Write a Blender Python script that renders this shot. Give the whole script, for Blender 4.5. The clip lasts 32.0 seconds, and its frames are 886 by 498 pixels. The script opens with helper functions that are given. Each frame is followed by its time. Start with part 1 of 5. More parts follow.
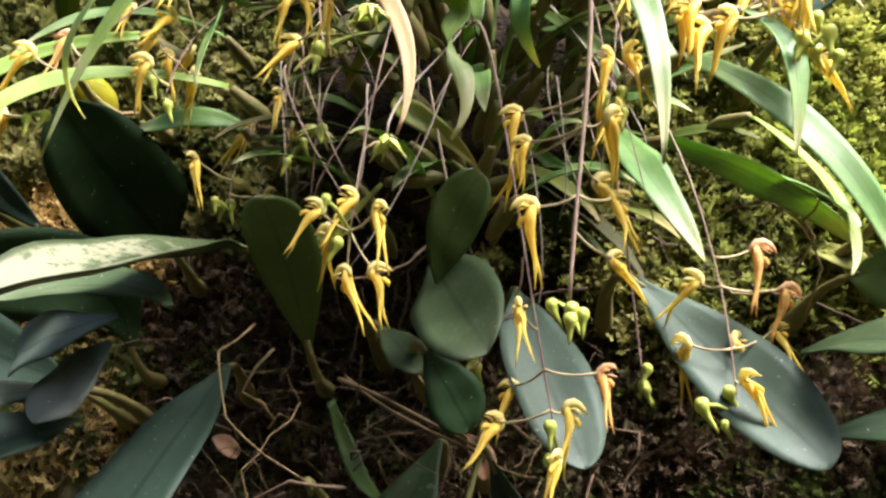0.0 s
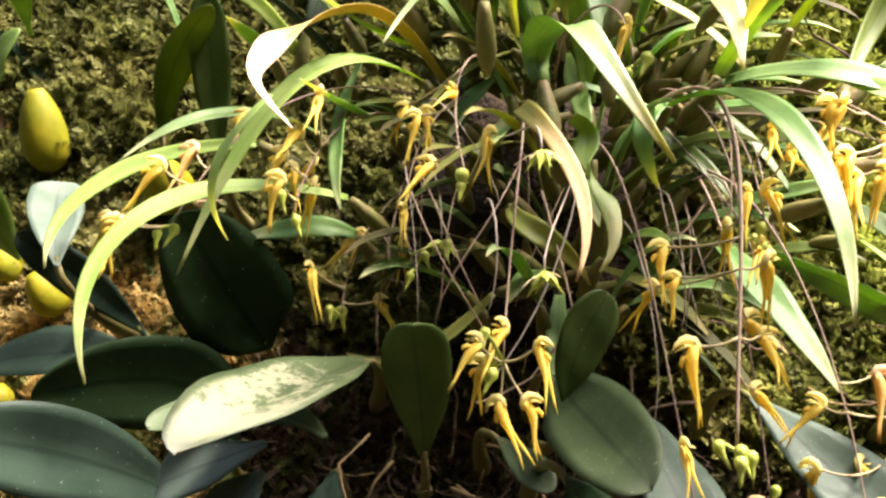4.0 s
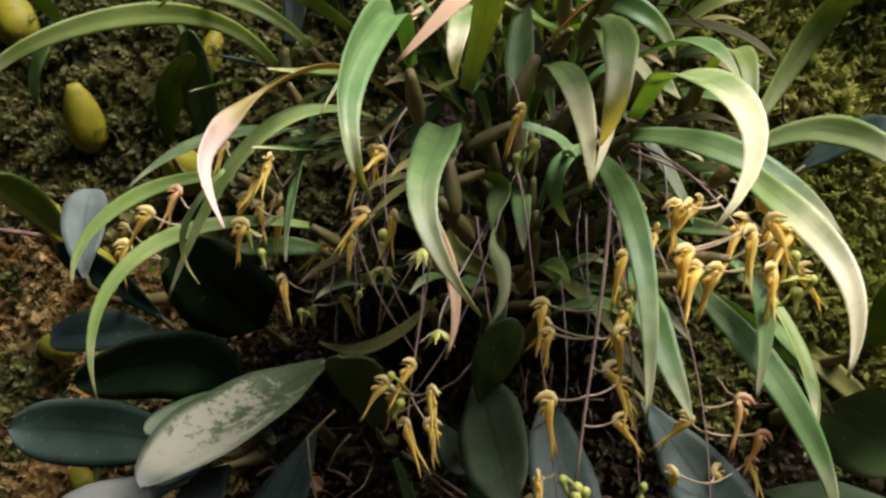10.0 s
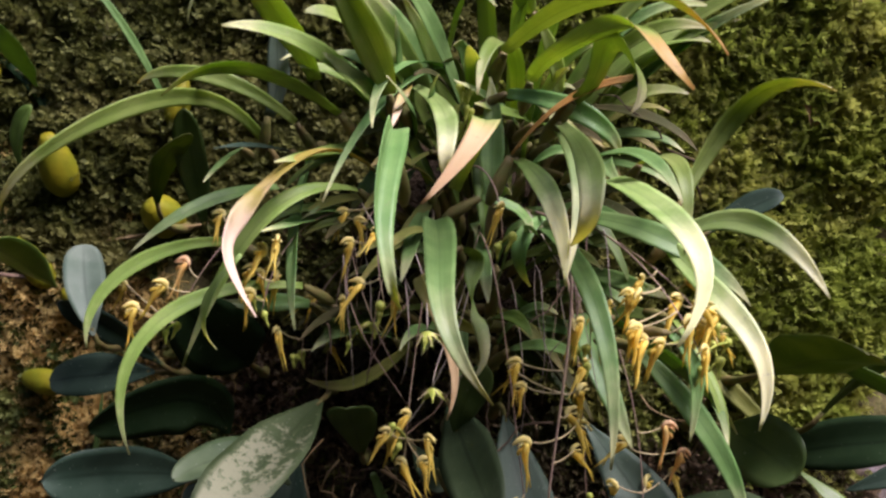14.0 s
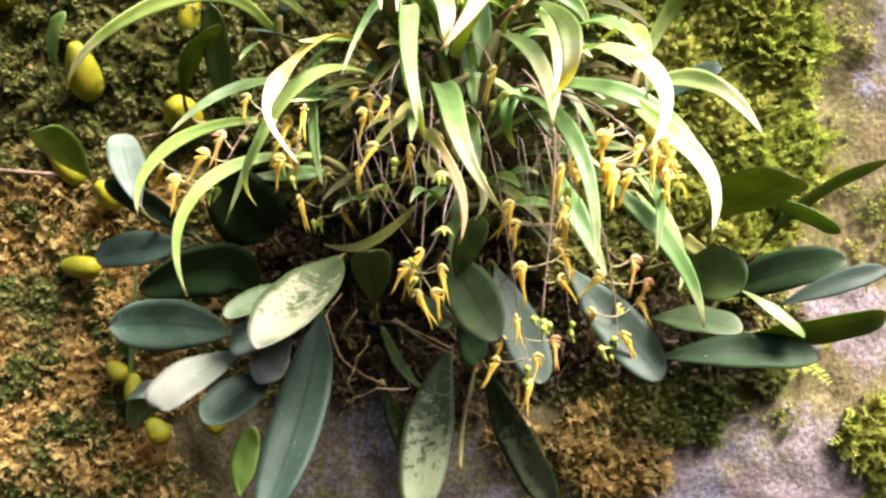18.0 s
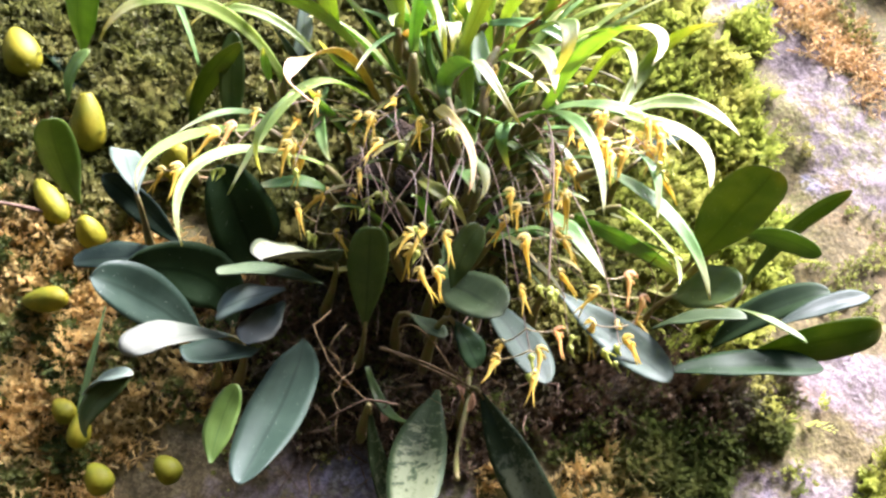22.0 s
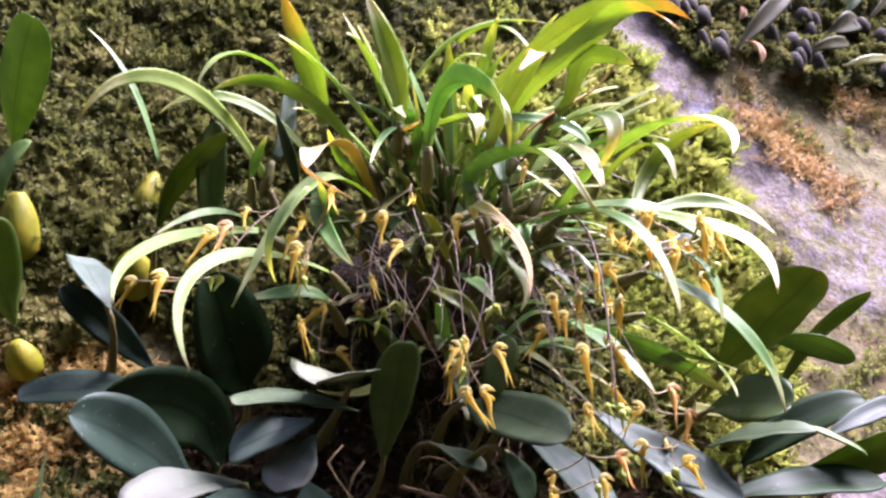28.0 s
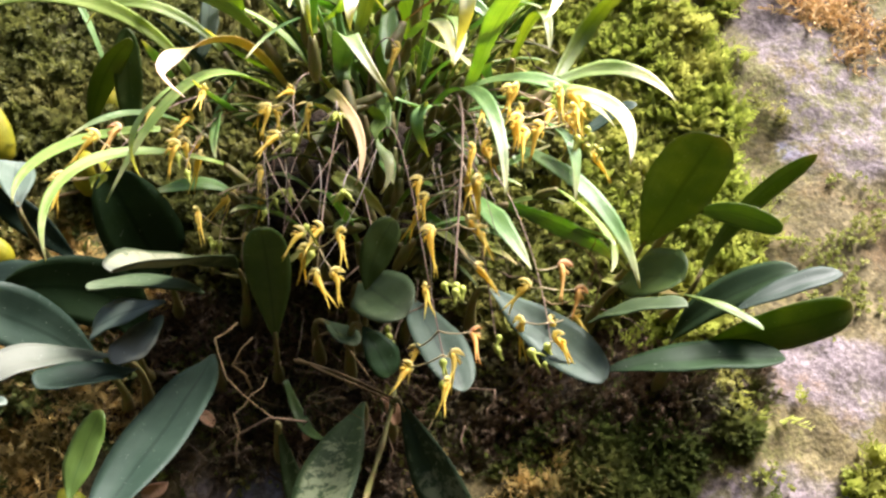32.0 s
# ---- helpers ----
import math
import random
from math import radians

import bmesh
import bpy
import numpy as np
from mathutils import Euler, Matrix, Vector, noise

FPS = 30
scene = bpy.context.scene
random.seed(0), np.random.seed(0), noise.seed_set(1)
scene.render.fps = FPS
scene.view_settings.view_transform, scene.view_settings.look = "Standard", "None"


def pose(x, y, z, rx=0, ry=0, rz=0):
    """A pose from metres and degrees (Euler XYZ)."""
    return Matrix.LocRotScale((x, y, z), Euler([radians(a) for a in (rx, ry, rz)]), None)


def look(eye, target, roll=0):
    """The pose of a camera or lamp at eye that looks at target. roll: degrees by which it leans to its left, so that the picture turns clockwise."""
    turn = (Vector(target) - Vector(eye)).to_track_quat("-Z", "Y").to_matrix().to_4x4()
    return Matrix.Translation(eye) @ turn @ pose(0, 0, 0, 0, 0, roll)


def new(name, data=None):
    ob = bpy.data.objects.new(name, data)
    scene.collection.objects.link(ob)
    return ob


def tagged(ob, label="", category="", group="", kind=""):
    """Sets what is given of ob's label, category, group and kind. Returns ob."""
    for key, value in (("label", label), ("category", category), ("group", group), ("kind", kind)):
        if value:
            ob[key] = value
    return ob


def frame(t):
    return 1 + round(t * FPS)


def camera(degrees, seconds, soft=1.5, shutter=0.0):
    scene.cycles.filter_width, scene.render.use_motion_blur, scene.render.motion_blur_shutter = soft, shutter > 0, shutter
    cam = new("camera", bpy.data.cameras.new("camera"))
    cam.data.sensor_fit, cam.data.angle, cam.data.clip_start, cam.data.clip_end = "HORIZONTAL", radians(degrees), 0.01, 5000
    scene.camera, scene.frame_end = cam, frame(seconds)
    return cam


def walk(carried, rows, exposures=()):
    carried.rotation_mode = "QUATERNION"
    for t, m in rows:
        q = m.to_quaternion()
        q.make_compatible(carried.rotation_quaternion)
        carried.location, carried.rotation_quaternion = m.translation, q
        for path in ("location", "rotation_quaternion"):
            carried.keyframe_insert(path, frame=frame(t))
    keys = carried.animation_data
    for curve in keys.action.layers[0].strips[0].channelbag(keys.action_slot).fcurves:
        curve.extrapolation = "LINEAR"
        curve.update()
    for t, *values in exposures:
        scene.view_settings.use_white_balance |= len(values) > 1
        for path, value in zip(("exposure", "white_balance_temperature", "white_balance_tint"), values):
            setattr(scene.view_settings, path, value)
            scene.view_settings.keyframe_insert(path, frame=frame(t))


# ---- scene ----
cam = camera(54.4, 32.0, soft=2.5)
METRES, EYE, TILT, LEAN, TURN = 1.0, 1.4, 12.0, 0.0, 0.0
ROWS = [
    (0.0, 0.0, 0.0, 0.0, 0.0, 0.0, -0.0),
    (0.5, -0.0143, 0.0098, -0.0021, -1.8, 1.21, 0.55),
    (1.0, -0.0341, 0.0135, 0.0013, -2.95, 2.25, 0.72),
    (1.5, -0.0477, 0.0152, 0.0059, -4.14, 2.79, 0.45),
    (2.0, -0.0569, 0.0157, 0.0076, -4.39, 2.83, -0.13),
    (2.5, -0.0645, 0.0147, 0.0111, -4.55, 2.88, -0.61),
    (3.0, -0.0674, 0.0083, 0.0203, -4.39, 3.0, -0.58),
    (3.5, -0.0655, 0.0023, 0.0254, -4.22, 2.44, -0.67),
    (5.5, -0.0232, -0.0115, 0.0447, -1.09, -1.15, -0.59),
    (6.0, -0.0121, -0.0088, 0.0465, -0.83, -1.62, -0.62),
    (6.5, -0.0049, -0.0099, 0.0514, -0.5, -2.01, -0.67),
    (7.0, 0.0004, -0.0143, 0.0549, 0.04, -3.03, -0.47),
    (7.5, 0.0085, -0.0175, 0.0591, 0.67, -4.0, -0.0),
    (8.0, 0.0136, -0.0233, 0.068, 1.25, -5.29, 0.51),
    (8.5, 0.0137, -0.0317, 0.081, 1.79, -7.01, 0.33),
    (9.0, 0.0216, -0.0335, 0.0957, 2.43, -8.45, 0.43),
    (9.5, 0.0187, -0.0406, 0.1076, 4.0, -10.42, 0.21),
    (10.0, 0.0067, -0.0473, 0.1202, 4.27, -12.17, -0.33),
    (10.5, 0.0002, -0.0538, 0.138, 3.61, -12.81, -0.07),
    (11.0, -0.0054, -0.0528, 0.1388, 3.03, -13.5, 0.02),
    (11.5, -0.0136, -0.0673, 0.1547, 2.18, -14.0, -0.37),
    (12.0, -0.012, -0.0709, 0.1622, 1.03, -15.54, 0.11),
    (12.5, -0.0175, -0.0743, 0.1723, 0.34, -16.1, 0.23),
    (13.0, -0.0249, -0.0741, 0.1798, -1.23, -16.56, -0.4),
    (13.5, -0.032, -0.0787, 0.1877, -2.91, -16.75, -1.24),
    (15.5, -0.0544, -0.1287, 0.1862, -6.94, -17.07, -0.68),
    (16.0, -0.0561, -0.142, 0.1812, -7.48, -17.58, -0.0),
    (16.5, -0.0606, -0.152, 0.1693, -7.72, -18.61, 0.23),
    (17.0, -0.0691, -0.161, 0.158, -8.38, -18.75, 0.02),
    (17.5, -0.0752, -0.1682, 0.1557, -8.67, -18.32, 0.08),
    (18.0, -0.0787, -0.1689, 0.1539, -8.83, -18.28, -0.18),
    (18.5, -0.0834, -0.1629, 0.1389, -9.43, -17.13, -0.54),
    (19.0, -0.0959, -0.1575, 0.1082, -10.88, -13.05, -1.95),
    (19.5, -0.1032, -0.156, 0.0787, -12.31, -9.2, -2.38),
    (20.0, -0.0984, -0.1586, 0.0561, -13.08, -6.04, -2.05),
    (20.5, -0.1095, -0.1662, 0.0291, -13.69, -2.8, -1.76),
    (21.0, -0.1136, -0.1744, -0.0009, -13.87, 0.84, -1.58),
    (21.5, -0.119, -0.1812, -0.027, -13.96, 4.93, -2.12),
    (22.0, -0.117, -0.1782, -0.0538, -13.88, 7.81, -2.16),
    (22.5, -0.1116, -0.1786, -0.0652, -13.94, 11.59, -1.45),
    (23.0, -0.1173, -0.1695, -0.0702, -13.61, 13.11, -1.48),
    (23.5, -0.1126, -0.149, -0.0689, -13.35, 12.82, -1.57),
    (24.0, -0.1128, -0.1423, -0.0661, -13.4, 12.79, -1.43),
    (24.5, -0.1231, -0.1402, -0.059, -13.49, 12.86, -1.59),
    (25.0, -0.1373, -0.1314, -0.0576, -14.57, 13.28, -1.46),
    (25.5, -0.1501, -0.1209, -0.0617, -17.1, 14.24, -1.47),
    (27.5, -0.1866, -0.09, -0.0527, -23.49, 15.98, 0.69),
    (28.0, -0.1861, -0.093, -0.0495, -23.79, 16.06, 1.14),
    (28.5, -0.1777, -0.0993, -0.05, -23.62, 15.76, 1.31),
    (29.0, -0.1611, -0.1051, -0.0515, -21.85, 14.64, 1.65),
    (29.5, -0.1493, -0.1117, -0.0536, -20.89, 14.0, 2.09),
    (30.0, -0.1351, -0.1156, -0.0587, -19.41, 12.64, 1.99),
    (30.5, -0.116, -0.1126, -0.0612, -17.65, 10.76, 1.59),
    (31.0, -0.0895, -0.1173, -0.0613, -15.77, 10.07, 0.8),
    (31.5, -0.0678, -0.1333, -0.0624, -13.23, 9.14, 0.12),
    (32.0, -0.0377, -0.1498, -0.0499, -9.9, 7.91, 0.69),
]
EXPOSURES = [(0, 2.4, 6250, 9), (1, 2.75, 6800, 13), (3, 2.66, 6950, 11), (6, 1.75, 6750, 10), (7, 0.8, 6400, 10), (9, 0.8, 6050, 19), (13, 0.93, 6150, 20), (16, 1.1, 5900, 12), (17.5, 2.48, 6500, 9), (19, 2.52, 6650, 18), (20, 2.5, 6600, 20), (21, 2.5, 6400, 14), (22, 2.98, 5850, 18), (23, 2.6, 5700, 24), (24, 2.65, 5750, 28), (25, 2.72, 5900, 30), (28, 2.45, 5650, 33), (29, 2.38, 5700, 33), (30, 2.25, 5850, 30), (31, 2.6, 5950, 20), (32, 2.42, 6350, 10)]
walk(cam, [(t, pose(0, 0, EYE, TILT, LEAN, TURN) @ pose(METRES * x, METRES * y, METRES * z, 90 + pitch, roll, yaw)) for t, x, y, z, yaw, pitch, roll in ROWS], EXPOSURES)

# ---- world and light ----
SUN_FROM = Vector((0.50, -0.40, 1.0)).normalized()
world = bpy.data.worlds.new("sky")
scene.world = world
world.use_nodes = True
wn = world.node_tree.nodes
sky = wn.new("ShaderNodeTexSky")
sky.sky_type = "NISHITA"
sky.sun_disc = False
sky.dust_density = 4.0
sky.ozone_density = 0.4
sky.sun_elevation = math.asin(SUN_FROM.z)
sky.sun_rotation = math.atan2(SUN_FROM.x, SUN_FROM.y)
wn["Background"].inputs["Strength"].default_value = 0.085
world.node_tree.links.new(sky.outputs[0], wn["Background"].inputs["Color"])
sun = new("sun", bpy.data.lights.new("sun", "SUN"))
sun.data.energy = 4.3
sun.data.angle = radians(28)
sun.data.color = (1.0, 0.93, 0.92)
sun.matrix_world = look((0, 0, 4), Vector((0, 0, 4)) - SUN_FROM)


# ---- materials ----
class Nodes:
    """A small helper to chain shader nodes."""

    def __init__(self, name):
        self.mat = bpy.data.materials.new(name)
        self.mat.use_nodes = True
        self.nt = self.mat.node_tree
        self.bsdf = self.nt.nodes["Principled BSDF"]
        self.out = self.nt.nodes["Material Output"]

    def add(self, kind, **props):
        n = self.nt.nodes.new(kind)
        for k, v in props.items():
            if k == "op":
                n.operation = v
            elif k == "dtype":
                n.data_type = v
        return n

    def put(self, socket, value):
        if isinstance(value, bpy.types.NodeSocket):
            self.nt.links.new(value, socket)
        elif isinstance(value, tuple) and len(value) == 3 and socket.type == "RGBA":
            socket.default_value = (*value, 1)
        else:
            socket.default_value = value

    def math(self, op, a, b=0.0, clamp=False):
        n = self.add("ShaderNodeMath", op=op)
        n.use_clamp = clamp
        self.put(n.inputs[0], a)
        self.put(n.inputs[1], b)
        return n.outputs[0]

    def mix(self, f, a, b, blend="MIX"):
        n = self.add("ShaderNodeMix", dtype="RGBA")
        n.blend_type = blend
        self.put(n.inputs[0], f)
        self.put(n.inputs[6], a)
        self.put(n.inputs[7], b)
        return n.outputs[2]

    def noise(self, vec, scale, detail=3.0, rough=0.55):
        n = self.add("ShaderNodeTexNoise")
        self.put(n.inputs["Vector"], vec)
        n.inputs["Scale"].default_value = scale
        n.inputs["Detail"].default_value = detail
        n.inputs["Roughness"].default_value = rough
        return n.outputs[0]

    def ramp(self, f, lo, hi):
        n = self.add("ShaderNodeMapRange")
        n.interpolation_type = "SMOOTHSTEP"
        self.put(n.inputs[0], f)
        n.inputs[1].default_value, n.inputs[2].default_value = lo, hi
        return n.outputs[0]

    def coords(self, which="Object"):
        return self.add("ShaderNodeTexCoord").outputs[which]

    def scaled(self, vec, s):
        n = self.add("ShaderNodeMapping")
        self.put(n.inputs[0], vec)
        n.inputs["Scale"].default_value = s
        return n.outputs[0]

    def bump(self, height, strength, dist=0.001):
        n = self.add("ShaderNodeBump")
        n.inputs["Strength"].default_value = strength
        n.inputs["Distance"].default_value = dist
        self.put(n.inputs["Height"], height)
        self.put(self.bsdf.inputs["Normal"], n.outputs[0])
        return n.outputs[0]

    def attr(self, name):
        n = self.add("ShaderNodeAttribute")
        n.attribute_name = name
        return n.outputs["Fac"]


def leaf_material(name, base, other, tip, start, rough=0.45, thin=0.4, patch=None, rib=0.75, spec=0.5, veins=1.0):
    """Leaf: two greens in blotches, length-wise veins, a midrib, a tip that fades to another colour from start on."""
    m = Nodes(name)
    uv = m.coords("UV")
    sep = m.add("ShaderNodeSeparateXYZ")
    m.put(sep.inputs[0], uv)
    u, v = sep.outputs[0], sep.outputs[1]
    obj = m.coords()
    blotch = m.noise(obj, 55.0, 4)
    col = m.mix(m.ramp(blotch, 0.35, 0.68), base, other)
    vein = m.noise(m.scaled(uv, (1.5, 34, 1)), 1.0, 2)
    col = m.mix(m.math("MULTIPLY", m.ramp(vein, 0.4, 0.65), 0.3 * veins), col, tuple(c * 0.6 for c in base))
    mid = m.math("SUBTRACT", 1.0, m.ramp(m.math("ABSOLUTE", m.math("SUBTRACT", v, 0.5)), 0.012, 0.05))
    col = m.mix(m.math("MULTIPLY", mid, 0.6), col, tuple(c * rib for c in base))
    fade = m.ramp(m.math("ADD", u, m.math("MULTIPLY", m.math("SUBTRACT", blotch, 0.5), 0.5)), start, start + 0.42)
    col = m.mix(fade, col, tip)
    speck = m.ramp(m.noise(obj, 420.0, 2), 0.66, 0.74)
    col = m.mix(m.math("MULTIPLY", speck, 0.35), col, tuple(c * 0.45 for c in tip))
    # pale, smoother specks that paint the glints of water drops into the colour
    drop_glints = m.ramp(m.noise(obj, 800.0, 1), 0.74, 0.78)
    col = m.mix(m.math("MULTIPLY", drop_glints, 0.5 * (1 - veins) if veins < 1 else 0.1), col, (0.5, 0.52, 0.46))
    if patch:
        where = m.ramp(m.math("ADD", m.noise(obj, 150.0, 9, 0.8), m.math("MULTIPLY", u, 0.42)), 0.68, 0.77)
        where = m.math("MULTIPLY", where, m.ramp(u, 0.9, 0.78))
        edge = m.ramp(m.math("ABSOLUTE", m.math("SUBTRACT", v, 0.5)), 0.47, 0.36)
        col = m.mix(m.math("MULTIPLY", where, edge), col, patch)
    rnd = m.add("ShaderNodeObjectInfo").outputs["Random"]
    hsv = m.add("ShaderNodeHueSaturation")
    m.put(hsv.inputs["Color"], col)
    m.put(hsv.inputs["Value"], m.math("ADD", m.math("MULTIPLY", rnd, 0.3), 0.85))
    m.put(hsv.inputs["Hue"], m.math("ADD", m.math("MULTIPLY", rnd, 0.016), 0.492))
    col = hsv.outputs[0]
    m.put(m.bsdf.inputs["Base Color"], col)
    m.put(m.bsdf.inputs["Roughness"], m.math("SUBTRACT", m.math("ADD", m.math("MULTIPLY", blotch, 0.25), rough - 0.12), m.math("MULTIPLY", drop_glints, 0.3 if veins < 1 else 0.0), True))
    m.bsdf.inputs["Specular IOR Level"].default_value = spec
    normal = m.bump(m.math("ADD", vein, m.math("MULTIPLY", m.noise(obj, 300.0, 2), 0.5)), 0.25 * veins, 0.0006)
    tr = m.add("ShaderNodeBsdfTranslucent")
    warm = m.mix(1.0, col, (1.0, 0.97, 0.34), "MULTIPLY")
    m.put(tr.inputs[0], m.mix(1.0, warm, (1.4, 1.4, 1.4), "MULTIPLY"))
    m.put(tr.inputs["Normal"], normal)
    mx = m.add("ShaderNodeMixShader")
    mx.inputs[0].default_value = thin
    m.put(mx.inputs[1], m.bsdf.outputs[0])
    m.put(mx.inputs[2], tr.outputs[0])
    m.put(m.out.inputs[0], mx.outputs[0])
    return m.mat


def plain_material(name, a, b, scale, rough=0.6, bump=0.4, spec=0.3, vary=0.3, thin=0.0, dist=0.001):
    m = Nodes(name)
    obj = m.coords()
    n = m.noise(obj, scale, 5)
    fine = m.noise(obj, scale * 5, 3)
    col = m.mix(m.ramp(n, 0.32, 0.7), a, b)
    col = m.mix(m.math("MULTIPLY", m.ramp(fine, 0.5, 0.72), 0.4), col, tuple(c * 0.55 for c in a))
    hsv = m.add("ShaderNodeHueSaturation")
    m.put(hsv.inputs["Color"], col)
    rnd = m.add("ShaderNodeObjectInfo").outputs["Random"]
    m.put(hsv.inputs["Value"], m.math("ADD", m.math("MULTIPLY", rnd, vary), 1 - vary / 2))
    m.put(m.bsdf.inputs["Base Color"], hsv.outputs[0])
    m.bsdf.inputs["Roughness"].default_value = rough
    m.bsdf.inputs["Specular IOR Level"].default_value = spec
    m.bump(m.math("ADD", n, fine), bump, dist)
    if thin:
        tr = m.add("ShaderNodeBsdfTranslucent")
        m.put(tr.inputs[0], hsv.outputs[0])
        mx = m.add("ShaderNodeMixShader")
        mx.inputs[0].default_value = thin
        m.put(mx.inputs[1], m.bsdf.outputs[0])
        m.put(mx.inputs[2], tr.outputs[0])
        m.put(m.out.inputs[0], mx.outputs[0])
    return m.mat


def moss_material(name, a, b, c, thin=0.45):
    """Moss fronds: the colour changes from frond to frond and in drifts over the wall."""
    m = Nodes(name)
    g = m.add("ShaderNodeNewGeometry")
    isl = g.outputs["Random Per Island"]
    drift = m.noise(m.coords(), 22.0, 4)
    col = m.mix(m.ramp(isl, 0.1, 0.8), a, b)
    col = m.mix(m.ramp(drift, 0.45, 0.66), col, c)
    m.put(m.bsdf.inputs["Base Color"], col)
    m.bsdf.inputs["Roughness"].default_value = 0.7
    m.bsdf.inputs["Specular IOR Level"].default_value = 0.25
    tr = m.add("ShaderNodeBsdfTranslucent")
    m.put(tr.inputs[0], col)
    mx = m.add("ShaderNodeMixShader")
    mx.inputs[0].default_value = thin
    m.put(mx.inputs[1], m.bsdf.outputs[0])
    m.put(mx.inputs[2], tr.outputs[0])
    m.put(m.out.inputs[0], mx.outputs[0])
    return m.mat


GREEN = leaf_material("leaf_green", (0.155, 0.29, 0.085), (0.25, 0.395, 0.135), (0.58, 0.58, 0.34), 0.62, 0.41, 0.42, spec=0.45)
LIME = leaf_material("leaf_lime", (0.27, 0.38, 0.085), (0.38, 0.47, 0.14), (0.62, 0.58, 0.38), 0.7, 0.44, 0.5, spec=0.45)
# pale and cream tips, lightened past their own tone to paint in sunlit highlights
PALE = leaf_material("leaf_pale", (0.28, 0.41, 0.115), (0.40, 0.51, 0.18), (0.79, 0.78, 0.55), 0.5, 0.47, 0.45, spec=0.42)
CREAM = leaf_material("leaf_cream", (0.30, 0.43, 0.125), (0.43, 0.55, 0.20), (0.83, 0.81, 0.60), 0.3, 0.45, 0.45, spec=0.42)
OLIVE = leaf_material("leaf_olive", (0.22, 0.24, 0.05), (0.29, 0.29, 0.075), (0.38, 0.30, 0.11), 0.6, 0.5, 0.35)
DEAD = leaf_material("leaf_drying", (0.36, 0.30, 0.05), (0.48, 0.35, 0.09), (0.68, 0.52, 0.41), 0.36, 0.6, 0.3)
BROWN = leaf_material("leaf_brown", (0.30, 0.13, 0.03), (0.40, 0.19, 0.05), (0.36, 0.22, 0.10), 0.5, 0.6, 0.3)
ORANGE = leaf_material("leaf_orange_tip", (0.31, 0.40, 0.10), (0.39, 0.47, 0.16), (0.58, 0.33, 0.12), 0.66, 0.42, 0.5)
PEACHY = leaf_material("leaf_peach", (0.48, 0.44, 0.15), (0.54, 0.48, 0.20), (0.62, 0.45, 0.27), 0.3, 0.6, 0.35, spec=0.25)
PEACH_TIP = leaf_material("leaf_peach_tip", (0.30, 0.38, 0.10), (0.40, 0.46, 0.15), (0.66, 0.47, 0.29), 0.42, 0.55, 0.4, spec=0.3)
# blue green, darkened further in place of the shade that falls on these leaves
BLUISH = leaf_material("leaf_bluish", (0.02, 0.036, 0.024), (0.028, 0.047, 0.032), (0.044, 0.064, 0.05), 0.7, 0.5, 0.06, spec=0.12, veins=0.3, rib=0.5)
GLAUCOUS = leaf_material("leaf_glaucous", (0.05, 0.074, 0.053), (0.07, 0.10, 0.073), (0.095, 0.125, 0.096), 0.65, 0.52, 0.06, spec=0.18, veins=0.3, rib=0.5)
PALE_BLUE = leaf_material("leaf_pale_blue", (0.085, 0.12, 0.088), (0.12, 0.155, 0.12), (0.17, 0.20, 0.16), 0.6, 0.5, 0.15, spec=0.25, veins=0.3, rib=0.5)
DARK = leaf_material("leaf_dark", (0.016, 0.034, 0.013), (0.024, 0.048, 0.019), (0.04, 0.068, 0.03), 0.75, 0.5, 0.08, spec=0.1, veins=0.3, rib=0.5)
GREY = leaf_material("leaf_grey_green", (0.04, 0.064, 0.026), (0.062, 0.09, 0.04), (0.10, 0.125, 0.07), 0.6, 0.55, 0.12, spec=0.2, veins=0.3, rib=0.5)
WHITE = leaf_material("leaf_scaly", (0.042, 0.066, 0.024), (0.062, 0.088, 0.035), (0.155, 0.158, 0.128), 0.62, 0.6, 0.12, (0.215, 0.22, 0.14), spec=0.2, veins=0.4)
SILVERY = leaf_material("leaf_silvery", (0.05, 0.072, 0.042), (0.072, 0.095, 0.058), (0.125, 0.133, 0.105), 0.16, 0.6, 0.12, spec=0.25, veins=0.4, rib=0.5)
SPOTTED = leaf_material("leaf_spotted", (0.022, 0.04, 0.014), (0.034, 0.055, 0.02), (0.05, 0.07, 0.03), 0.6, 0.5, 0.1, (0.135, 0.155, 0.085), spec=0.18, veins=0.4)
MIDGREEN = leaf_material("leaf_mid_green", (0.06, 0.10, 0.025), (0.085, 0.125, 0.033), (0.12, 0.15, 0.05), 0.8, 0.45, 0.22, spec=0.28, veins=0.3)
OLIVE_GREEN = leaf_material("leaf_olive_green", (0.08, 0.12, 0.022), (0.115, 0.15, 0.034), (0.17, 0.15, 0.05), 0.75, 0.45, 0.5, spec=0.28, veins=0.4)
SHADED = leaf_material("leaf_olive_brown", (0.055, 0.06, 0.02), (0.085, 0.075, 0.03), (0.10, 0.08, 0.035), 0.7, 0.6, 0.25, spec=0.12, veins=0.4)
BRIGHT = leaf_material("leaf_bright", (0.10, 0.17, 0.03), (0.15, 0.23, 0.045), (0.22, 0.27, 0.08), 0.8, 0.4, 0.35)

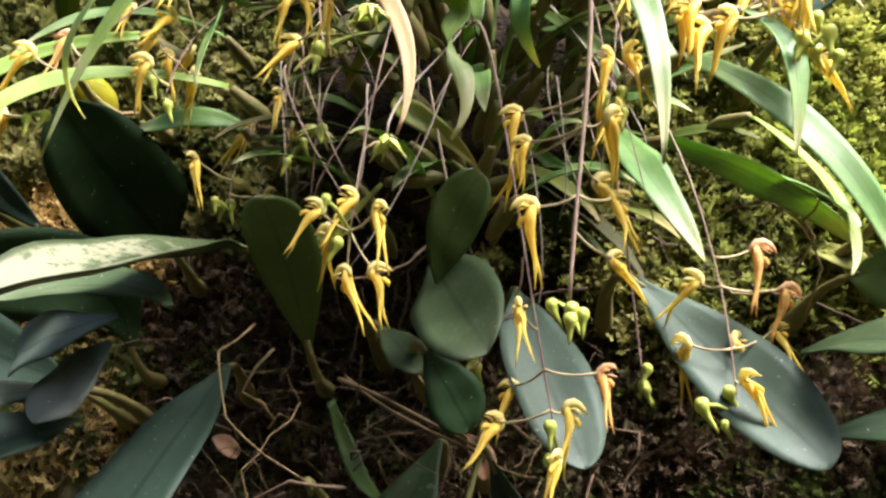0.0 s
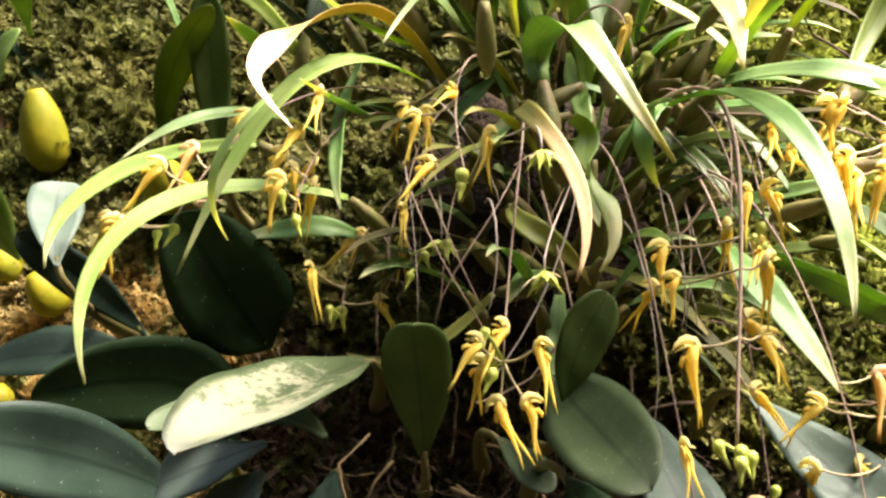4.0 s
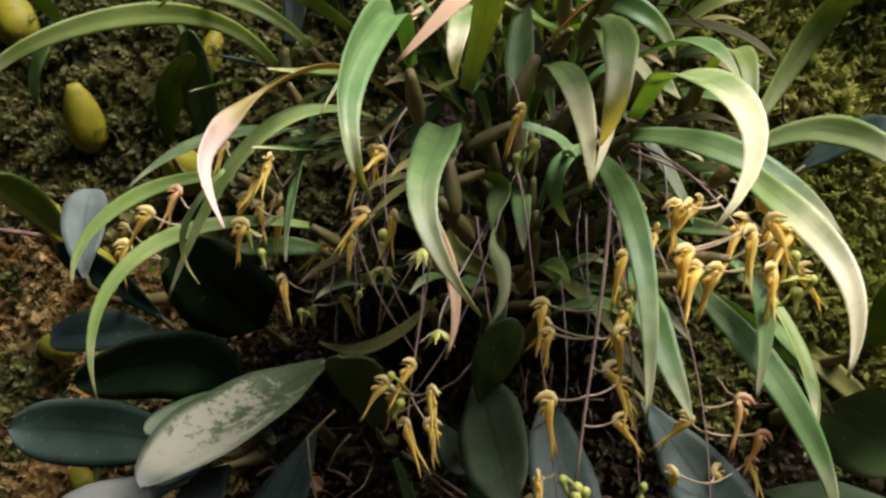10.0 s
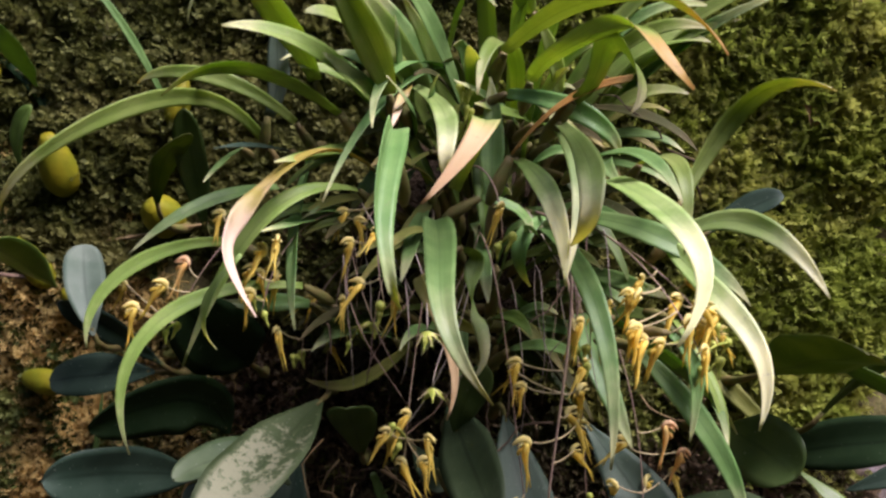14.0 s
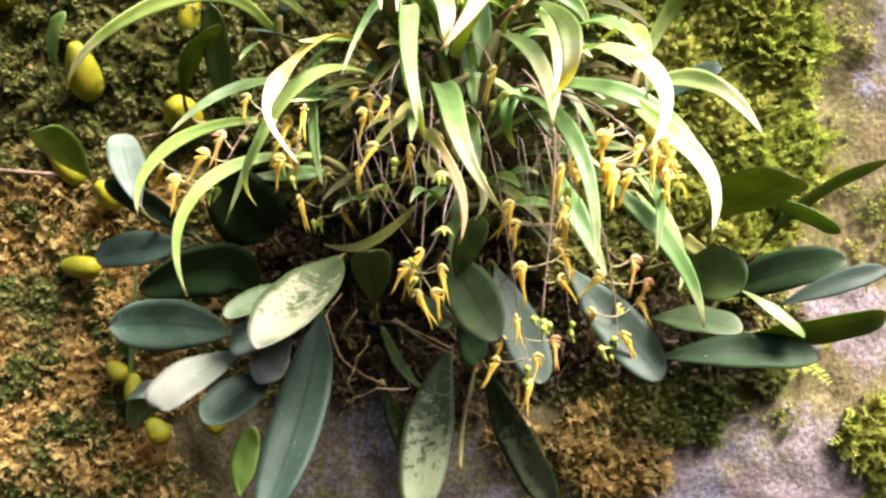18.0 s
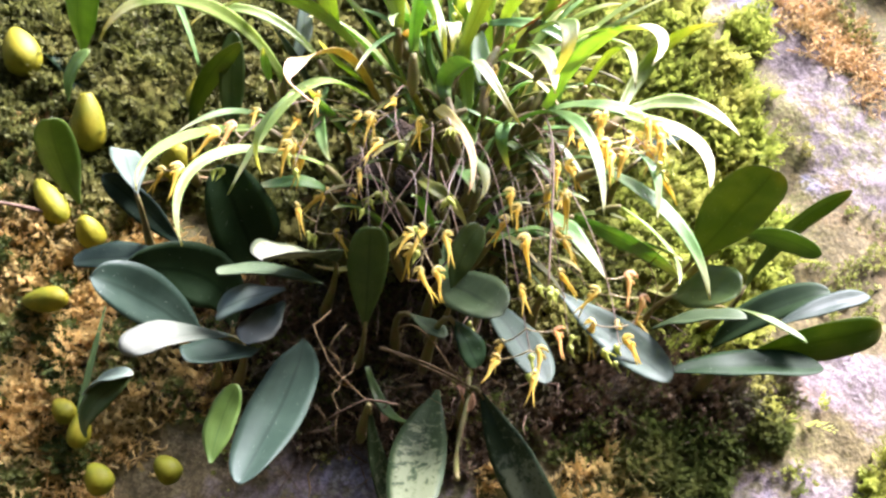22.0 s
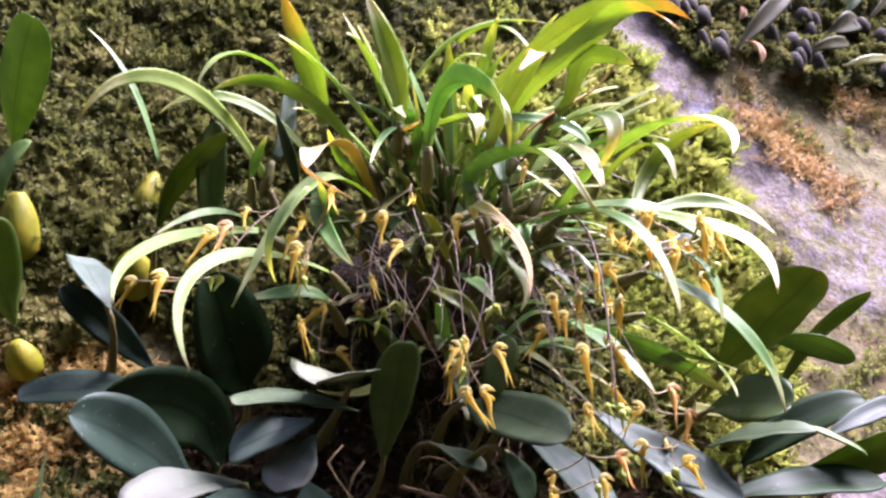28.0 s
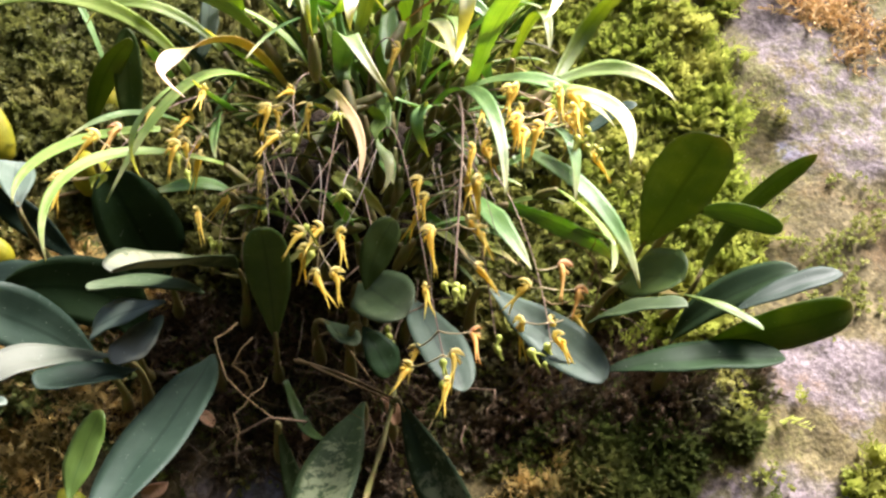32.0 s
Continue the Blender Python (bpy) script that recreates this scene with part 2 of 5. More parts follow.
BULB = plain_material("bulb_yellow_green", (0.25, 0.215, 0.009), (0.16, 0.17, 0.009), 60, 0.55, 0.25, 0.2, 0.25, 0.15)
BULB_OLD = plain_material("bulb_brown_green", (0.11, 0.115, 0.03), (0.15, 0.105, 0.04), 120, 0.6, 0.3, 0.3, 0.5)
BULB_DARK = plain_material("bulb_dark", (0.028, 0.025, 0.021), (0.055, 0.042, 0.034), 90, 0.75, 0.4, 0.12, 0.3)
STEM = plain_material("flower_stem_purple", (0.26, 0.165, 0.14), (0.36, 0.27, 0.18), 90, 0.55, 0.1, 0.3, 0.2)
STEM_OLD = plain_material("old_stem_pale", (0.32, 0.255, 0.22), (0.40, 0.335, 0.27), 90, 0.6, 0.1, 0.3, 0.3)
HOOD_PEACH = plain_material("petal_hood_peach", (0.85, 0.62, 0.40), (0.83, 0.52, 0.26), 200, 0.5, 0.15, 0.3, 0.25, 0.45)
PEDICEL = plain_material("pedicel", (0.48, 0.40, 0.20), (0.40, 0.31, 0.19), 200, 0.5, 0.05, 0.3, 0.2)
PETAL = plain_material("petal_yellow", (0.90, 0.75, 0.19), (0.88, 0.66, 0.12), 160, 0.5, 0.15, 0.3, 0.2, 0.55)
PEACH = plain_material("petal_peach", (0.84, 0.53, 0.18), (0.85, 0.61, 0.22), 160, 0.5, 0.15, 0.3, 0.25, 0.45)
HOOD = plain_material("petal_hood", (0.83, 0.75, 0.35), (0.85, 0.70, 0.24), 200, 0.5, 0.15, 0.3, 0.25, 0.45)
BUD = plain_material("bud_green", (0.40, 0.46, 0.08), (0.52, 0.54, 0.12), 200, 0.45, 0.1, 0.4, 0.2, 0.2)
ROOT = plain_material("root", (0.08, 0.053, 0.035), (0.17, 0.115, 0.075), 150, 0.8, 0.4, 0.2, 0.6)
# very dark, to stand in for the shade inside the clump
HUMUS = plain_material("humus", (0.02, 0.014, 0.009), (0.045, 0.03, 0.018), 90, 0.95, 1.0, 0.1, 0.2, 0.0, 0.004)
ROOT_TAN = plain_material("root_tan", (0.17, 0.115, 0.055), (0.26, 0.185, 0.095), 150, 0.8, 0.4, 0.2, 0.5)
TWIG = plain_material("twig", (0.16, 0.10, 0.07), (0.26, 0.18, 0.13), 110, 0.8, 0.6, 0.2, 0.3)
LITTER = plain_material("dead_leaf", (0.42, 0.24, 0.14), (0.50, 0.30, 0.18), 90, 0.8, 0.5, 0.2, 0.3, 0.2)
MOSS = moss_material("moss_green", (0.165, 0.185, 0.04), (0.30, 0.32, 0.075), (0.38, 0.36, 0.11))
MOSS_CUSHION = moss_material("moss_cushion", (0.075, 0.082, 0.02), (0.15, 0.155, 0.04), (0.205, 0.19, 0.06))
MOSS_DRY = moss_material("moss_dry", (0.46, 0.32, 0.11), (0.60, 0.44, 0.19), (0.36, 0.29, 0.11))
MOSS_PEACH = moss_material("moss_peach", (0.56, 0.40, 0.20), (0.70, 0.53, 0.29), (0.44, 0.36, 0.17))
MOSS_BROWN = moss_material("moss_brown", (0.50, 0.35, 0.12), (0.68, 0.50, 0.20), (0.36, 0.285, 0.11))
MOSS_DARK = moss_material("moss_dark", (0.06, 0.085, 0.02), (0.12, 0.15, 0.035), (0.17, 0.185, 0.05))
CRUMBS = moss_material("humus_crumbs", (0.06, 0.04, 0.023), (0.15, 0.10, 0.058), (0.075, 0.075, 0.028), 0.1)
MOSS_FRESH = moss_material("moss_fresh", (0.20, 0.245, 0.035), (0.33, 0.375, 0.065), (0.41, 0.41, 0.095))


def rock_material():
    m = Nodes("rock")
    obj = m.coords()
    big = m.noise(obj, 9.0, 5)
    mid = m.noise(obj, 45.0, 6, 0.65)
    fine = m.noise(obj, 260.0, 4, 0.6)
    col = m.mix(m.ramp(mid, 0.36, 0.66), (0.085, 0.068, 0.03), (0.19, 0.155, 0.08))
    violet = m.mix(m.ramp(mid, 0.35, 0.65), (0.10, 0.08, 0.082), (0.205, 0.17, 0.182))
    violet = m.mix(m.math("MULTIPLY", m.ramp(m.noise(obj, 17.0, 4), 0.58, 0.72), 0.6), violet, (0.17, 0.19, 0.30))
    col = m.mix(m.ramp(m.math("ADD", m.attr("violet"), m.math("MULTIPLY", m.math("SUBTRACT", mid, 0.5), 1.6)), 0.35, 0.75), col, violet)
    film = m.math("MULTIPLY", m.ramp(big, 0.40, 0.56), m.ramp(m.noise(obj, 120.0, 5, 0.7), 0.42, 0.58))
    col = m.mix(m.math("MULTIPLY", film, 0.75), col, (0.115, 0.115, 0.03))
    col = m.mix(m.math("MULTIPLY", m.ramp(m.noise(obj, 30.0, 5, 0.7), 0.52, 0.66), 0.5), col, (0.16, 0.10, 0.05))
    col = m.mix(m.ramp(m.math("ADD", m.attr("moss"), m.math("MULTIPLY", m.math("SUBTRACT", mid, 0.5), 0.8)), 0.35, 0.65), col, (0.10, 0.095, 0.035))
    col = m.mix(m.math("MULTIPLY", m.ramp(fine, 0.6, 0.75), 0.5), col, (0.06, 0.045, 0.035))
    m.put(m.bsdf.inputs["Base Color"], col)
    m.bsdf.inputs["Roughness"].default_value = 0.85
    m.bsdf.inputs["Specular IOR Level"].default_value = 0.2
    grain = m.mix(m.ramp(m.noise(obj, 330.0, 4, 0.7), 0.40, 0.60), (0.68, 0.66, 0.63), (1.25, 1.23, 1.21))
    col = m.mix(1.0, col, grain, "MULTIPLY")
    pit = m.ramp(m.noise(obj, 150.0, 5, 0.7), 0.56, 0.66)
    col = m.mix(m.math("MULTIPLY", pit, 0.45), col, (0.055, 0.05, 0.02))
    # dark humus colour, which also paints the clump's shade onto the rock
    soil_shade = m.ramp(m.math("ADD", m.attr("soil_shade"), m.math("MULTIPLY", m.math("SUBTRACT", mid, 0.5), 1.2)), 0.25, 0.6)
    col = m.mix(soil_shade, col, m.mix(m.ramp(fine, 0.4, 0.65), (0.028, 0.02, 0.012), (0.085, 0.06, 0.036)))
    m.put(m.bsdf.inputs["Base Color"], col)
    m.bump(m.math("ADD", m.math("MULTIPLY", mid, 1.2), m.math("MULTIPLY", fine, 0.9)), 0.45, 0.003)
    return m.mat


ROCK = rock_material()
EARTH = plain_material("earth", (0.028, 0.03, 0.014), (0.05, 0.045, 0.022), 3, 0.95, 0.8, 0.1, 0.0)


# ---- builders ----
def finish(bm, name, mats, parent=None, label="", smooth=True):
    me = bpy.data.meshes.new(name)
    bm.normal_update()
    bm.to_mesh(me)
    bm.free()
    if smooth:
        me.polygons.foreach_set("use_smooth", [True] * len(me.polygons))
    for mat in mats if isinstance(mats, (list, tuple)) else [mats]:
        me.materials.append(mat)
    ob = new(name, me)
    if parent:
        ob.parent = parent
    if label:
        ob["label"] = label
    return ob


def thing(name, label, category, at=(0, 0, 0), group=""):
    ob = new(name)
    ob.empty_display_size = 0.02
    tagged(ob, label, category, group)
    return ob


def bezier(pts, n, ease=False):
    """n + 1 points and unit tangents along the curve with these control points; ease crowds them at both ends."""
    pts = [Vector(p) for p in pts]
    deg = len(pts) - 1
    out = []
    for i in range(n + 1):
        s = 0.5 - 0.5 * math.cos(math.pi * i / n) if ease else i / n
        p = Vector((0, 0, 0))
        d = Vector((0, 0, 0))
        for k in range(deg + 1):
            p += pts[k] * (math.comb(deg, k) * s**k * (1 - s) ** (deg - k))
        for k in range(deg):
            d += (pts[k + 1] - pts[k]) * (math.comb(deg - 1, k) * s**k * (1 - s) ** (deg - 1 - k))
        out.append((p, d.normalized() if d.length > 1e-9 else Vector((0, 0, 1))))
    return out


def tube(bm, pts, radii, sides=6, flat=(1, 1), mat=0):
    """A closed round tube through the points; flat squashes the section across and along the bend."""
    pts = [Vector(p) for p in pts]
    rings = []
    ref = Vector((0.13, 0.95, 0.28))
    for i, p in enumerate(pts):
        t = (pts[min(i + 1, len(pts) - 1)] - pts[max(i - 1, 0)]).normalized()
        a = t.cross(ref)
        if a.length < 0.1:
            a = t.cross(Vector((1, 0, 0)))
        a.normalize()
        b = t.cross(a)
        r = radii[i] if isinstance(radii, (list, tuple)) else radii
        rings.append([bm.verts.new(p + a * (math.cos(k * math.tau / sides) * r * flat[0]) + b * (math.sin(k * math.tau / sides) * r * flat[1])) for k in range(sides)])
    for r0, r1 in zip(rings, rings[1:]):
        for k in range(sides):
            f = bm.faces.new((r0[k], r0[(k + 1) % sides], r1[(k + 1) % sides], r1[k]))
            f.material_index = mat
    for ring, flip in ((rings[0], True), (rings[-1], False)):
        f = bm.faces.new(ring[::-1] if flip else ring)
        f.material_index = mat
    return rings


def leaf_mesh(pts, width, normal=None, broad=False, thick=0.0007, fold=0.3, rng=None, rows=22, full=1.15, blunt=2.3, twist=0.0, pinch=0.0):
    """A leaf along a curve: keeled across, tapered to its tip, with a real thickness and slightly wavy edges."""
    rng = rng or random.Random(1)
    line = bezier(pts, rows, broad)
    p0, p1 = line[0][0], line[-1][0]
    centre = line[rows // 2][0]
    sag = centre - (p0 + p1) / 2
    chord = (p1 - p0).normalized()
    if normal is None:
        sag = sag - chord * sag.dot(chord)
        front = Vector((-0.25, -0.9, 0.35))
        front = (front - chord * front.dot(chord)).normalized()
        if sag.length > 0.003:
            out = sag.normalized()
            if out.z < -0.3 and out.y > -0.2:
                out = -out
            out = (out + front * 1.5).normalized()
        else:
            out = front
    else:
        out = Vector(normal)
        chord = line[rows // 2][1]
    side = chord.cross(out).normalized()
    bm = bmesh.new()
    uvs = bm.loops.layers.uv.new("UVMap")
    cols = [-1, -0.72, -0.36, 0, 0.36, 0.72, 1]
    tops, lows = [], []
    ph, ph2 = rng.uniform(0, 6), rng.uniform(0, 6)
    h0 = width / 2000
    for i, (p, t) in enumerate(line):
        u = 0.5 - 0.5 * math.cos(math.pi * i / rows) if broad else i / rows
        if broad:
            peak = 0.5 * min(1.25, full)
            if u < peak:
                k = u / peak
                h = h0 * (0.1 + 0.9 * math.sin(math.pi / 2 * k) ** 1.15)
            else:
                h = h0 * max(0.0, 1 - ((u - peak) / (1 - peak)) ** 2.7) ** 0.5
        else:
            h = h0 * min(1, 0.42 + 1.5 * u) * max(0.0, 1 - u**blunt) ** 0.8 * 1.04
        h = max(h * (1 - pinch * math.exp(-(((u - 0.5) / 0.13) ** 2))), 0.0004)
        n = side.cross(t).normalized()
        k = max(0.0, min(1.0, (u - 0.42) / 0.34))
        n = Matrix.Rotation(radians(twist) * k * k * (3 - 2 * k), 3, t) @ n
        s = t.cross(n).normalized()
        up, lo = [], []
        for v in cols:
            wave = 0.06 * h * math.sin(9 * u + ph + (2 if v > 0 else 0)) * abs(v) + 0.03 * h0 * math.sin(17 * u + ph2 + v * 2)
            lift = fold * h * abs(v) ** 1.12 + wave
            c = p + s * (v * h) + n * lift
            if broad and u > 0.9:
                c -= t * (h0 * 1.1 * (u - 0.9) * max(0.0, 1 - 2.2 * abs(v)))
            e = thick * (1 - 0.75 * v * v) * (0.35 + 0.65 * min(1, h / h0 * 1.5))
            up.append(bm.verts.new(c + n * e * 0.5))
            lo.append(bm.verts.new(c - n * e * 0.5))
        tops.append(up)
        lows.append(lo)

    def quad(vs, coords):
        f = bm.faces.new(vs)
        for loop, c in zip(f.loops, coords):
            loop[uvs].uv = c

    for i in range(rows):
        a, b = i / rows, (i + 1) / rows
        for k in range(6):
            c, d = cols[k] / 2 + 0.5, cols[k + 1] / 2 + 0.5
            quad((tops[i][k], tops[i][k + 1], tops[i + 1][k + 1], tops[i + 1][k]), ((a, c), (a, d), (b, d), (b, c)))
            quad((lows[i][k + 1], lows[i][k], lows[i + 1][k], lows[i + 1][k + 1]), ((a, d), (a, c), (b, c), (b, d)))
        quad((lows[i][0], tops[i][0], tops[i + 1][0], lows[i + 1][0]), ((a, 0), (a, 0), (b, 0), (b, 0)))
        quad((tops[i][6], lows[i][6], lows[i + 1][6], tops[i + 1][6]), ((a, 1), (a, 1), (b, 1), (b, 1)))
    for i in (0, rows):
        ring = tops[i] + lows[i][::-1]
        quad(ring if i else ring[::-1], [(i / rows, 0.5)] * len(ring))
    return bm


leaf_rng = random.Random(11)


def strap(parent, width, mat, *pts, bulb=True, normal=None, blunt=2.3, twist=0.0, pinch=0.0, fold=0.0):
    """A strap leaf of the flowering orchid, with the small pseudobulb that it grows from."""
    ob = finish(leaf_mesh(pts, width, normal, False, 0.0007, fold or leaf_rng.uniform(0.2, 0.36), leaf_rng, blunt=blunt, twist=twist, pinch=pinch), "leaf", mat, parent)
    if bulb:
        p, t = bezier(pts, 8)[0]
        back = (Vector((-1.2 * p.x, 0.35, -0.55)) - t * 0.9).normalized()
        size = leaf_rng.uniform(0.8, 1.25)
        bm = bmesh.new()
        prof = [(0, 0.0014), (0.15, 0.0019), (0.4, 0.0026), (0.68, 0.0029), (0.88, 0.002), (1, 0.001)]
        tube(bm, [p - t * 0.001 + back * (0.019 * size * a) for a, r in prof], [r * size for a, r in prof], 8)
        finish(bm, "pseudobulb", BULB_OLD, parent)
    return ob


def blade(parent, width, mat, normal, *pts, stalk=True, full=1.15):
    """A broad fleshy leaf on a short stalk, clear of the rock."""
    pts = [Vector((x, min(y, wall_y(x, z) - 0.006), z)) for x, y, z in pts]
    ob = finish(leaf_mesh(pts, width, normal, True, 0.0016, leaf_rng.uniform(0.2, 0.36), leaf_rng, 20, full), "leaf", mat, parent)
    if stalk:
        p, t = bezier(pts, 8)[0]
        foot = Vector((p.x * 0.97, wall_y(p.x, p.z) - 0.004, p.z - 0.012))
        reach = (foot - p).length
        if reach < 0.09:
            bm = bmesh.new()
            mid = p - t * min(0.02, reach * 0.4)
            tube(bm, [q for q, _ in bezier([p + t * 0.004, mid, foot + Vector((0, -0.01, 0)), foot], 8)], [0.0011, 0.0013, 0.0015, 0.0018, 0.0022, 0.003, 0.0036, 0.003, 0.0018], 7)
            finish(bm, "leaf_stalk", BULB_OLD, parent)
    return ob


def bulb(parent, width, mat, base, tip, seat=True):
    """An egg-shaped pseudobulb with a few shallow furrows and a neck, seated on the rock."""
    base, tip = Vector(base), Vector(tip)
    if seat:
        base.y = min(base.y, wall_y(base.x, base.z) - width * 0.00055)
        tip.y = min(tip.y, wall_y(tip.x, tip.z) - width * 0.0008)
    bm = bmesh.new()
    prof = [(-0.06, 0.3), (0.02, 0.66), (0.14, 0.92), (0.3, 1.0), (0.48, 0.97), (0.66, 0.85), (0.82, 0.66), (0.94, 0.44), (1.0, 0.3)]
    rings = tube(bm, [base.lerp(tip, a) for a, r in prof], [r * width / 2000 for a, r in prof], 14)
    for ring in rings:
        c = sum((v.co for v in ring), Vector()) / len(ring)
        for k, v in enumerate(ring):
            v.co = c + (v.co - c) * (1 + 0.045 * math.cos(k * math.tau / 14 * 4))
    return finish(bm, "pseudobulb", mat, parent)


# ---- the rock wall ----
def patch(x, z, cx, cz, rx, rz, tilt=0.0):
    """1 in the middle of an oval patch, 0 on its rim, negative beyond."""
    c, s = math.cos(radians(tilt)), math.sin(radians(tilt))
    dx, dz = x - cx, z - cz
    return 1 - math.hypot((dx * c + dz * s) / rx, (-dx * s + dz * c) / rz)


def wander(x, z, scale, seed):
    return noise.noise(Vector((x * scale, z * scale, seed)))


def hollow(x, z):
    """The shaded hollow behind the flowering clump: humus and roots only, moss left out to darken it."""
    return max(0.0, patch(x, z, -0.025, 1.468, 0.165, 0.125))


def moss_cover(x, z):
    """How thick the green moss is at a spot of the wall, 0 to 1."""
    edge = 0.203 + 0.03 * wander(x, z, 14, 3.1) + 0.008 * wander(x, z, 60, 1.7)
    if z < 1.50:
        edge -= (1.50 - z) * 0.9
    a = (edge - x) / 0.03
    a = min(a, (z - (1.405 + 0.1 * max(0.0, min(1.0, (-0.09 - x) / 0.06)) + 0.03 * wander(x, z, 11, 7.7))) / 0.03)
    corner = patch(x, z, 0.45, 1.83, 0.23, 0.085, 5) * 6 + 2 * wander(x, z, 18, 5.2)
    left = min((-0.2 - x) / 0.02, (z - 1.5) / 0.02)
    bare = patch(x, z, -0.145, 1.785, 0.035, 0.035) * 6
    bare = max(bare, 2.5 * hollow(x, z))
    return max(0.0, min(1.0, max(a, corner, left) - max(0, bare)))


def dry_cover(x, z):
    """Where the moss has dried to orange brown."""
    c = patch(x, z, 0.315, 1.682, 0.04, 0.08, 28) * 1.3 + 0.9 * wander(x, z, 60, 6.1)
    d = patch(x, z, 0.42, 1.73, 0.05, 0.03) * 1.0 + 1.0 * wander(x, z, 60, 9.1)
    return max(0.0, min(1.0, max(c, d)))


def brown_cover(x, z):
    """Where old moss and crumbs of humus turn the rock dark brown."""
    a = patch(x, z, -0.245, 1.43, 0.12, 0.15, 10) * 5 + 2.2 * wander(x, z, 20, 2.2)
    b = patch(x, z, 0.08, 1.342, 0.055, 0.042) * 2.2 + 1.5 * wander(x, z, 40, 4.4) - 0.2
    return max(0.0, min(1.0, max(a, b)))


def soil_shade_cover(x, z):
    """Humus under and behind the plants, spread wider to paint in the clump's shade."""
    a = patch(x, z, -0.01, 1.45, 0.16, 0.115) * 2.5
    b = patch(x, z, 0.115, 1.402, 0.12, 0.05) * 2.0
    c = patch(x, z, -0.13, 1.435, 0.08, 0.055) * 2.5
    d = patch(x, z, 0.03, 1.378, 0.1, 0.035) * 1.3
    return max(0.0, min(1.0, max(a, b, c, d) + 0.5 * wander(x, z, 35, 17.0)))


def violet_cover(x, z):
    """Where the bare rock is violet grey."""
    a = patch(x, z, 0.32, 1.63, 0.07, 0.21, 34)
    b = patch(x, z, -0.035, 1.315, 0.135, 0.075)
    c = patch(x, z, 0.185, 1.318, 0.11, 0.05)
    d = patch(x, z, -0.145, 1.785, 0.06, 0.05)
    e = patch(x, z, 0.235, 1.78, 0.05, 0.07)
    f = patch(x, z, 0.302, 1.572, 0.045, 0.07) + 0.35 * wander(x, z, 30, 19.0)
    g = patch(x, z, 0.248, 1.405, 0.055, 0.035) + 0.35 * wander(x, z, 30, 20.0)
    return max(0.0, min(1.0, 1.8 * max(a, b, c, d, e, f, g)))


def wall_y(x, z):
    y = 0.127 - 0.17 * max(-1.2, min(1.2, x)) + 0.143 * z
    y += 0.018 * wander(x, z, 5, 0.3) + 0.006 * wander(x, z, 19, 0.9) + 0.0022 * wander(x, z, 60, 1.9) + 0.0004 * wander(x, z, 110, 2.9)
    return y


def build_wall():
    xs = np.concatenate([np.linspace(-4, -0.5, 18)[:-1], np.linspace(-0.5, 0.72, 260), np.linspace(0.72, 4, 18)[1:]])
    zs = np.concatenate([np.linspace(-0.2, 1.2, 10)[:-1], np.linspace(1.2, 2.05, 190), np.linspace(2.05, 4.5, 12)[1:]])
    w, h = len(xs), len(zs)
    verts, moss, vio, soil_shade = [], [], [], []
    for z in zs:
        for x in xs:
            near = -0.55 < x < 0.75 and 1.1 < z < 2.1
            c = max(moss_cover(x, z), 0.3 * dry_cover(x, z), brown_cover(x, z)) if near else 0.3
            y = wall_y(x, z) - (0.004 * c * (0.6 + 0.8 * wander(x, z, 45, 11.0)) if near else 0)
            verts.append((x, y, z))
            moss.append(c)
            vio.append(violet_cover(x, z) if near else 0.3)
            soil_shade.append(soil_shade_cover(x, z) if near else 0.0)
    faces = [(j * w + i, j * w + i + 1, (j + 1) * w + i + 1, (j + 1) * w + i) for j in range(h - 1) for i in range(w - 1)]
    rim = [i for i in range(w)] + [j * w + w - 1 for j in range(1, h)] + [(h - 1) * w + i for i in range(w - 2, -1, -1)] + [j * w for j in range(h - 2, 0, -1)]
    start = len(verts)
    for k in rim:
        x, y, z = verts[k]
        verts.append((x, y + 0.8, z))
        moss.append(0.3)
        vio.append(0.2)
        soil_shade.append(0.0)
    n = len(rim)
    faces += [(rim[(k + 1) % n], rim[k], start + k, start + (k + 1) % n) for k in range(n)]
    faces.append(tuple(range(start + n - 1, start - 1, -1)))
    me = bpy.data.meshes.new("rock_wall")
    me.from_pydata(verts, [], faces)
    me.polygons.foreach_set("use_smooth", [True] * len(me.polygons))
    me.attributes.new("moss", "FLOAT", "POINT").data.foreach_set("value", moss)
    me.attributes.new("violet", "FLOAT", "POINT").data.foreach_set("value", vio)
    me.attributes.new("soil_shade", "FLOAT", "POINT").data.foreach_set("value", soil_shade)
    me.materials.append(ROCK)
    ob = new("wall_rock", me)
    tagged(ob, "mossy brown and violet grey rock face", "rock wall", kind="structure")


build_wall()
gm = bmesh.new()
bmesh.ops.create_grid(gm, x_segments=40, y_segments=40, size=400)
ground = finish(gm, "ground", EARTH)
tagged(ground, "bare brown earth at the foot of the rock", "ground", kind="structure")


def closing_wall(name, a, b, height):
    """A plain dark wall out of view, added to close the place and cut sky light."""
    bm = bmesh.new()
    a, b = Vector(a), Vector(b)
    n = (b - a).cross(Vector((0, 0, 1))).normalized() * 0.3
    low = [bm.verts.new(p) for p in (a, b, b + n, a + n)]
    top = [bm.verts.new(v.co + Vector((0, 0, height))) for v in low]
    bm.faces.new(low[::-1])
    bm.faces.new(top)
    for k in range(4):
        bm.faces.new((low[k], low[(k + 1) % 4], top[(k + 1) % 4], top[k]))
    ob = finish(bm, name, EARTH, smooth=False)
    tagged(ob, "plain dark wall out of view, added to cut the sky light", "wall", kind="structure")


